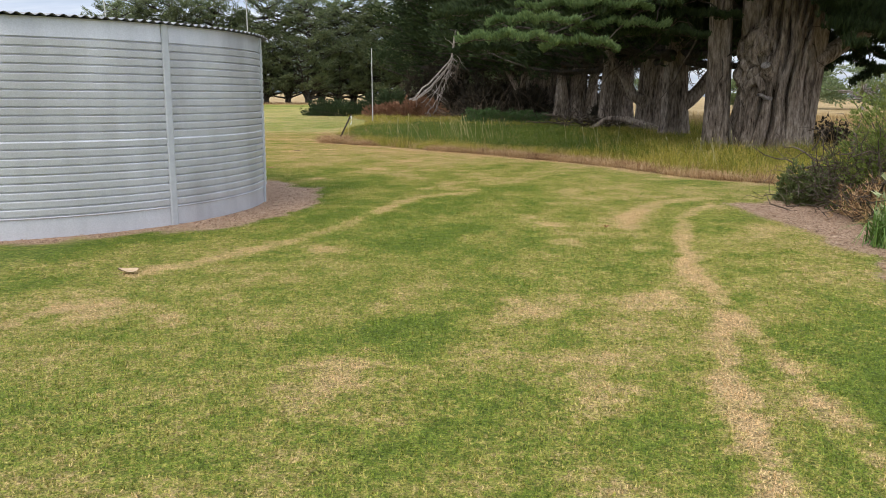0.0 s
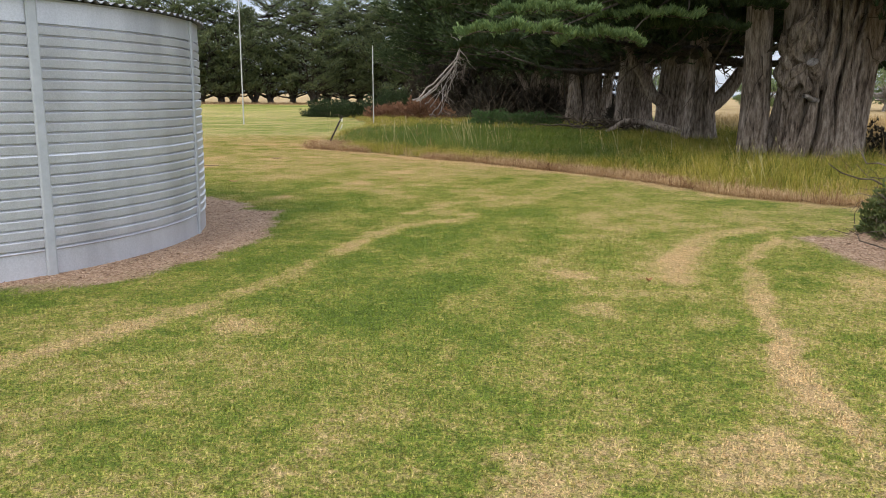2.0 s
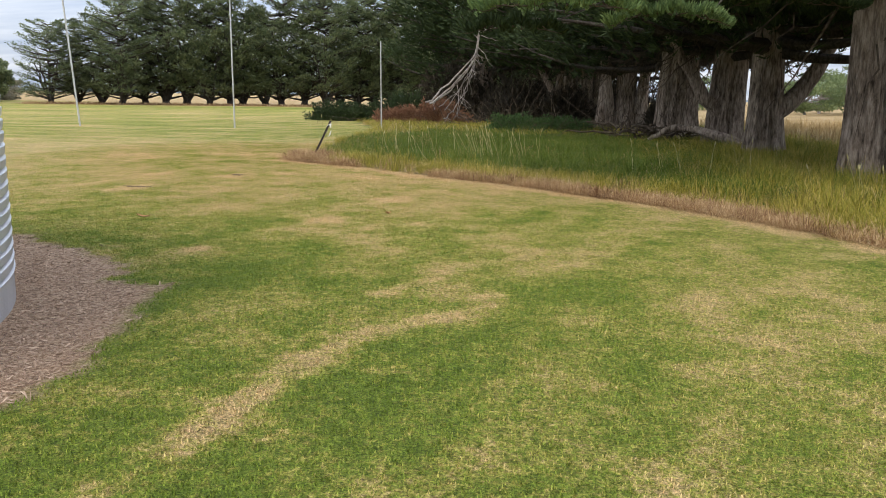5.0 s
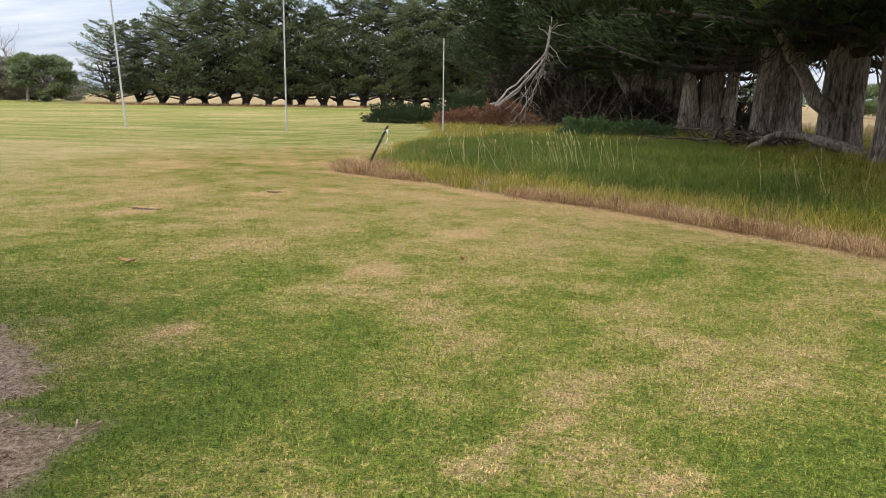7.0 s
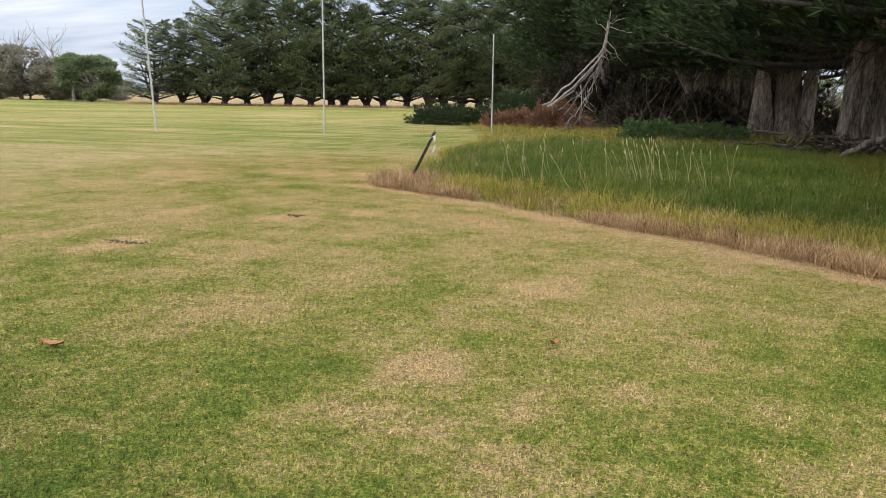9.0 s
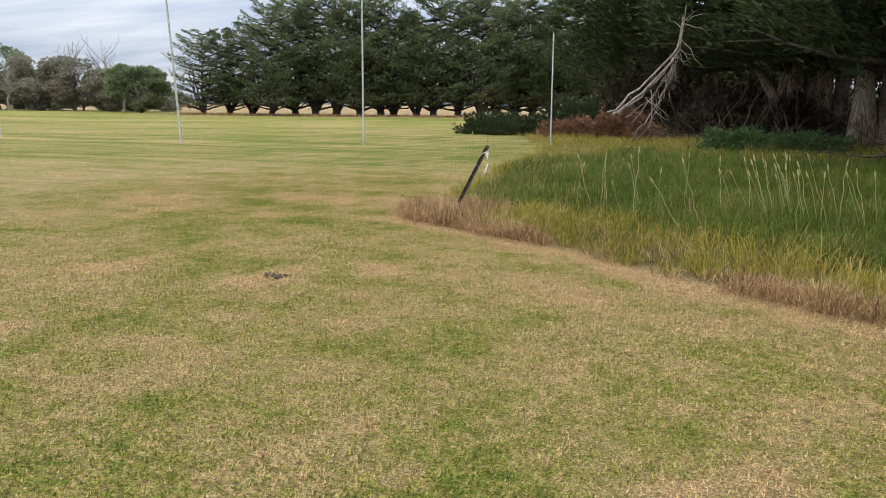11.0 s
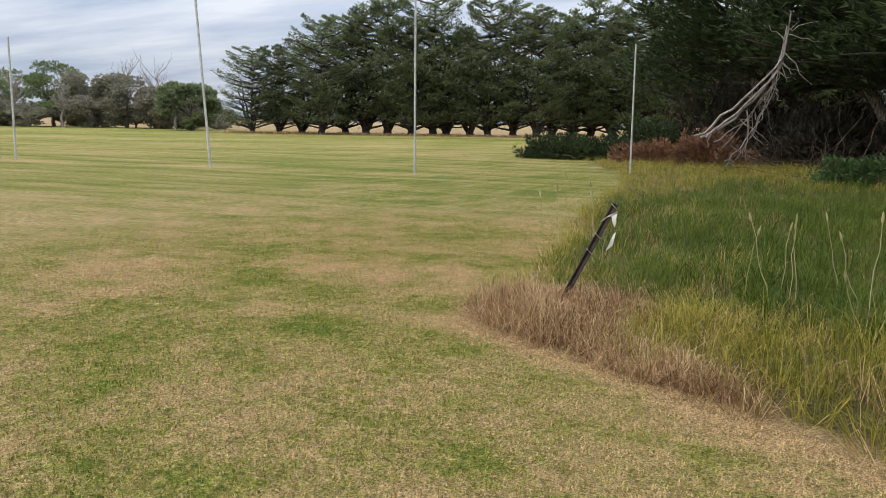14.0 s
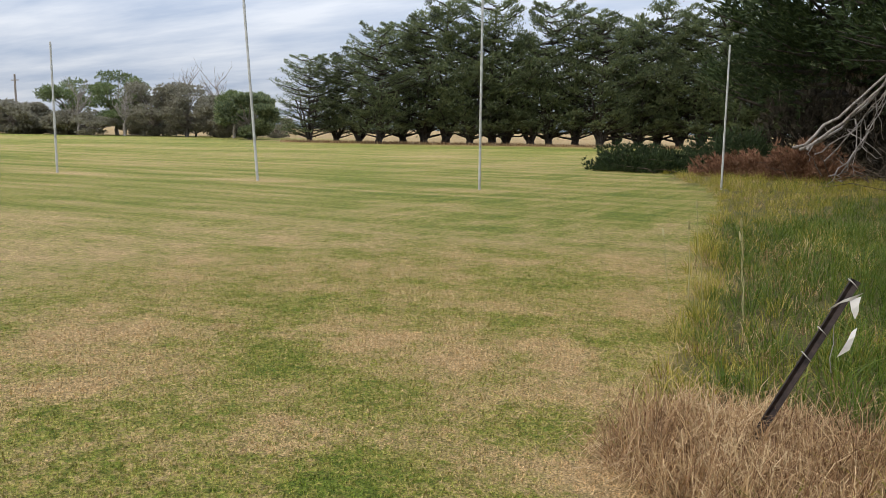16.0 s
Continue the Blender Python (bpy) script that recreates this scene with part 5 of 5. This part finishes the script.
hr = np.random.default_rng(91)
heap("fallen_bough", "dark green fallen cypress bough lying at the lawn's edge", "fallen branch", CYPRESS, (-12.9, 53.2), (3.0, 1.4, 0.95), 5200, 0.15, hr, None, 6, 0.11)
heap("fallen_bough", "dark green fallen cypress bough beside a brown heap", "fallen branch", CYPRESS, (-10.0, 54.6), (2.4, 1.4, 1.7), 4600, 0.15, hr, None, 6, 0.11)
heap("dead_foliage_heap", "heap of dead red-brown cypress foliage under trees", "brush heap", DEAD_LEAF, (-9.2, 51.6), (2.1, 1.1, 0.85), 3000, 0.16, hr, None, 6, 0.10)
heap("dead_foliage_heap", "heap of dead red-brown cypress foliage under a torn bough", "brush heap", DEAD_LEAF, (-7.2, 50.8), (1.5, 1.0, 1.35), 3000, 0.16, hr, None, 6, 0.10)
heap("weed_clump", "low dark green weeds in shade under trees", "weeds", WEED_LEAF, (-2.7, 42.6), (1.7, 1.4, 0.80), 3600, 0.085, hr, None, 5, 0.25)
heap("weed_clump", "low dark green weeds in shade beside trunks", "weeds", WEED_LEAF, (-0.9, 43.4), (1.6, 1.4, 0.70), 3000, 0.085, hr, None, 5, 0.25)


# Dark shrubs added to close bright gaps and deepen the shade between trunks.
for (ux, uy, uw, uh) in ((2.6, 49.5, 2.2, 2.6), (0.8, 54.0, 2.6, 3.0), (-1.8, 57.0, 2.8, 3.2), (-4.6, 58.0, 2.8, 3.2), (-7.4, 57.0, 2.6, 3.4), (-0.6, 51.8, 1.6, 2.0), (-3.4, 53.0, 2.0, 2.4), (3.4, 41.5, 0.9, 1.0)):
    heap("understorey_shrub", "dry shrub under the windbreak, deep shade put into its dark colour", "shrub", UNDERSTOREY, (ux, uy), (uw, uw * 0.6, uh), 1500, 0.30, hr, None, 6, 0.10)


def brush_thicket():
    r = np.random.default_rng(95)
    g = thing("dead_brush", "thicket of bare dead branches under the windbreak", "brush heap", (0, 0, 0))
    out = []
    for k in range(110):
        f = r.random() ** 1.5
        a = np.array([-6.5 + 8.5 * f + r.normal(0, 0.8), 52.0 - 13.5 * f + r.normal(0, 1.4), r.uniform(0, 0.3)])
        b = a + np.array([r.normal(0, 1.0), r.normal(0, 0.6), abs(r.normal(0.7, 0.8))])
        out.append(tube(bend(a, b, r.normal(0, 0.15), 0.08, 6, r), np.linspace(r.uniform(0.006, 0.022), 0.004, 6), 4))
    V, F = join(out)
    tagged(part_np("branch_tangle", V, F, TWIG, g, "", True), kind="stuff")


brush_thicket()

# ---- garden bed ----
heap("shrub", "small dark green rounded shrub at the garden bed's edge", "shrub", SHRUB_LEAF, (3.35, 12.6), (0.5, 0.5, 0.55), 1700, 0.06, hr, None, 6, 0.24)
heap("shrub", "dull green twiggy shrub in the garden bed", "shrub", SHRUB_LEAF, (3.95, 12.3), (0.65, 0.65, 0.75), 1300, 0.065, hr, None, 6, 0.24)
heap("shrub", "tall olive feathery shrub in the garden bed", "shrub", FEATHER_LEAF, (4.35, 11.6), (0.95, 1.2, 2.05), 9000, 0.075, hr, None, 7, 0.07)
heap("shrub", "tall olive feathery shrub with pale tips", "shrub", FEATHER_LEAF, (4.9, 10.2), (1.1, 1.2, 1.55), 5500, 0.075, hr, None, 7, 0.07)
heap("shrub", "pale-leaved shrub in the garden bed", "shrub", PALE_LEAF, (3.75, 10.2), (0.45, 0.45, 0.75), 160, 0.12, hr, None, 5, 0.26)
heap("shrub", "brown dying shrub in the garden bed", "shrub", GRASS_BROWN, (3.75, 10.9), (0.65, 0.8, 0.6), 900, 0.09, hr, None, 6, 0.05)
heap("dead_shrub", "dead dark brown shrub at the paddock's edge", "shrub", UNDERSTOREY, (8.3, 25.4), (0.7, 0.6, 0.85), 420, 0.11, hr, None, 5, 0.2)
heap("pink_flower_shrub", "shrub with pink flowers behind the garden bed", "shrub", PINK, (6.6, 14.6), (0.35, 0.35, 1.35), 60, 0.07, hr, None, 6, 0.3)


def twig_tangle():
    r = np.random.default_rng(99)
    g = thing("pruned_twigs", "tangle of bare pruned twigs beside shrubs", "brush heap", (3.75, 11.7, 0))
    out = []
    for k in range(380):
        a = np.array([r.normal(0, 0.33), r.normal(0, 0.6), abs(r.normal(0.2, 0.3))])
        d = r.normal(0, 1, 3); d[2] = abs(d[2]) * 0.6; d /= np.linalg.norm(d)
        b = a + d * r.uniform(0.3, 0.8)
        b[2] = max(b[2], 0.01)
        out.append(tube(bend(a, b, r.normal(-0.05, 0.08), 0.035, 7, r), np.linspace(r.uniform(0.004, 0.012), 0.002, 7), 4))
    for a, b in (((-0.3, 0.9, 0.55), (-1.05, 1.5, 0.75)), ((-0.1, 1.2, 0.6), (-0.6, 2.0, 0.95)), ((0.1, 0.9, 0.8), (0.5, 1.8, 1.15))):
        out.append(tube(bend(a, b, 0.08, 0.03, 9, r), np.linspace(0.016, 0.006, 9), 6))
    V, F = join(out)
    part_np("twig_work", V, F, TWIG, g, "", True)


twig_tangle()


def strap_plant(at, n, h, r):
    g = thing("strap_leaf_plant", "clump of bright green strap-leaved lily", "plant", (*at, 0), "strap-leaved lilies")
    a = r.random(n) * 6.28
    P = np.stack([np.cos(a), np.sin(a), 0 * a], 1) * (r.random((n, 1)) * 0.18)
    V, F = blades(P, h, 0.017, r, 0.5, 1.1)
    part_np("leaves", V, F, STRAP_LEAF, g)


sr = np.random.default_rng(101)
for at in ((3.0, 9.3), (3.25, 8.7), (3.0, 8.2), (3.5, 9.2)):
    strap_plant(at, 150, 0.50, sr)


# ---- small things on the lawn ----
def litter():
    r = np.random.default_rng(111)
    x, y = scatter(-8.5, 4.2, 5.5, 15, 900, r)
    ok = (mulchness(x, y) > 0.35) & (np.hypot(x - TANK[0], y - TANK[1]) > TANK_R + 0.03)
    x, y = x[ok], y[ok]
    n = len(x)
    a, L, w = r.random(n) * 6.28, r.uniform(0.006, 0.026, n), r.uniform(0.0015, 0.0045, n)
    c = np.stack([x, y, height(x, y) + r.uniform(0.002, 0.016, n)], 1)
    d = np.stack([np.cos(a), np.sin(a), r.normal(0, 0.25, n)], 1) * L[:, None]
    q = np.stack([-np.sin(a), np.cos(a), r.normal(0, 0.5, n)], 1) * w[:, None]
    V = np.stack([c - d - q, c + d - q * 0.6, c + d + q, c - d + q * 0.7], 1).reshape(-1, 3)
    F = np.arange(n * 4).reshape(-1, 4)
    tagged(new("mulch_litter", mesh_np("mulch_litter", V, F, MULCH_CHIP)), "shredded bark chips and dry clippings on the mulch", "litter", kind="stuff")


litter()


def flat_leaf(name, label, cat, mat, at, length, width, turn):
    g = thing(name, label, cat, (at[0], at[1], float(height(at[0], at[1])) + 0.02))
    g.rotation_euler = (0.1, 0.12, turn)
    u = np.linspace(-1, 1, 9)
    w = width * (1 - u ** 2) ** 0.6 + 0.002
    zc = 0.02 * u ** 2
    V = np.concatenate([np.stack([u * length / 2, -w / 2, zc + 0.012], 1), np.stack([u * length / 2, 0 * u, zc], 1), np.stack([u * length / 2, w / 2, zc + 0.012], 1)])
    V = np.concatenate([V, V - np.array([0, 0, 0.003])])
    i = np.arange(8)
    F = np.concatenate([np.stack([i, i + 1, i + 10, i + 9], 1), np.stack([i + 9, i + 10, i + 19, i + 18], 1)])
    part_np("blade", V, np.concatenate([F, F[:, ::-1] + 27]), mat, g, "", True)


flat_leaf("bark_piece", "pale curled piece of bark lying on lawn", "bark", BARK_CHIP, (-3.93, 7.0), 0.17, 0.11, 0.7)
flat_leaf("fallen_leaf", "orange-brown fallen leaf on the lawn", "leaf", DRY_LEAF, (-5.75, 16.3), 0.15, 0.05, 0.2)
flat_leaf("fallen_leaf", "small brown fallen leaf on the lawn", "leaf", DRY_LEAF, (-3.05, 17.2), 0.09, 0.035, 1.2)
flat_leaf("fallen_leaf", "dark brown fallen leaf on the dry track", "leaf", DRY_LEAF, (0.25, 9.9), 0.06, 0.03, 0.5)


def soil_patch(at, size, r):
    out = []
    for k in range(48):
        c = np.array([at[0] + r.normal(0, size[0]), at[1] + r.normal(0, size[1]), 0.006])
        s = r.uniform(0.004, 0.013)
        out.append(tube(np.stack([c + np.array([q * s, 0, 0.3 * s * (1 - q * q)]) for q in (-1, -0.4, 0.4, 1)]), (0.2 * s, s * 0.8, s * 0.7, 0.2 * s), 5))
    V, F = join(out)
    tagged(new("soil_crumbs", mesh_np("soil_crumbs", V, F, SOIL, None, True)), "small scratched patch of dark crumbled soil", "soil", kind="stuff")


soil_patch((-6.62, 21.25), (0.07, 0.04), sr)
soil_patch((-7.35, 19.1), (0.12, 0.03), sr)
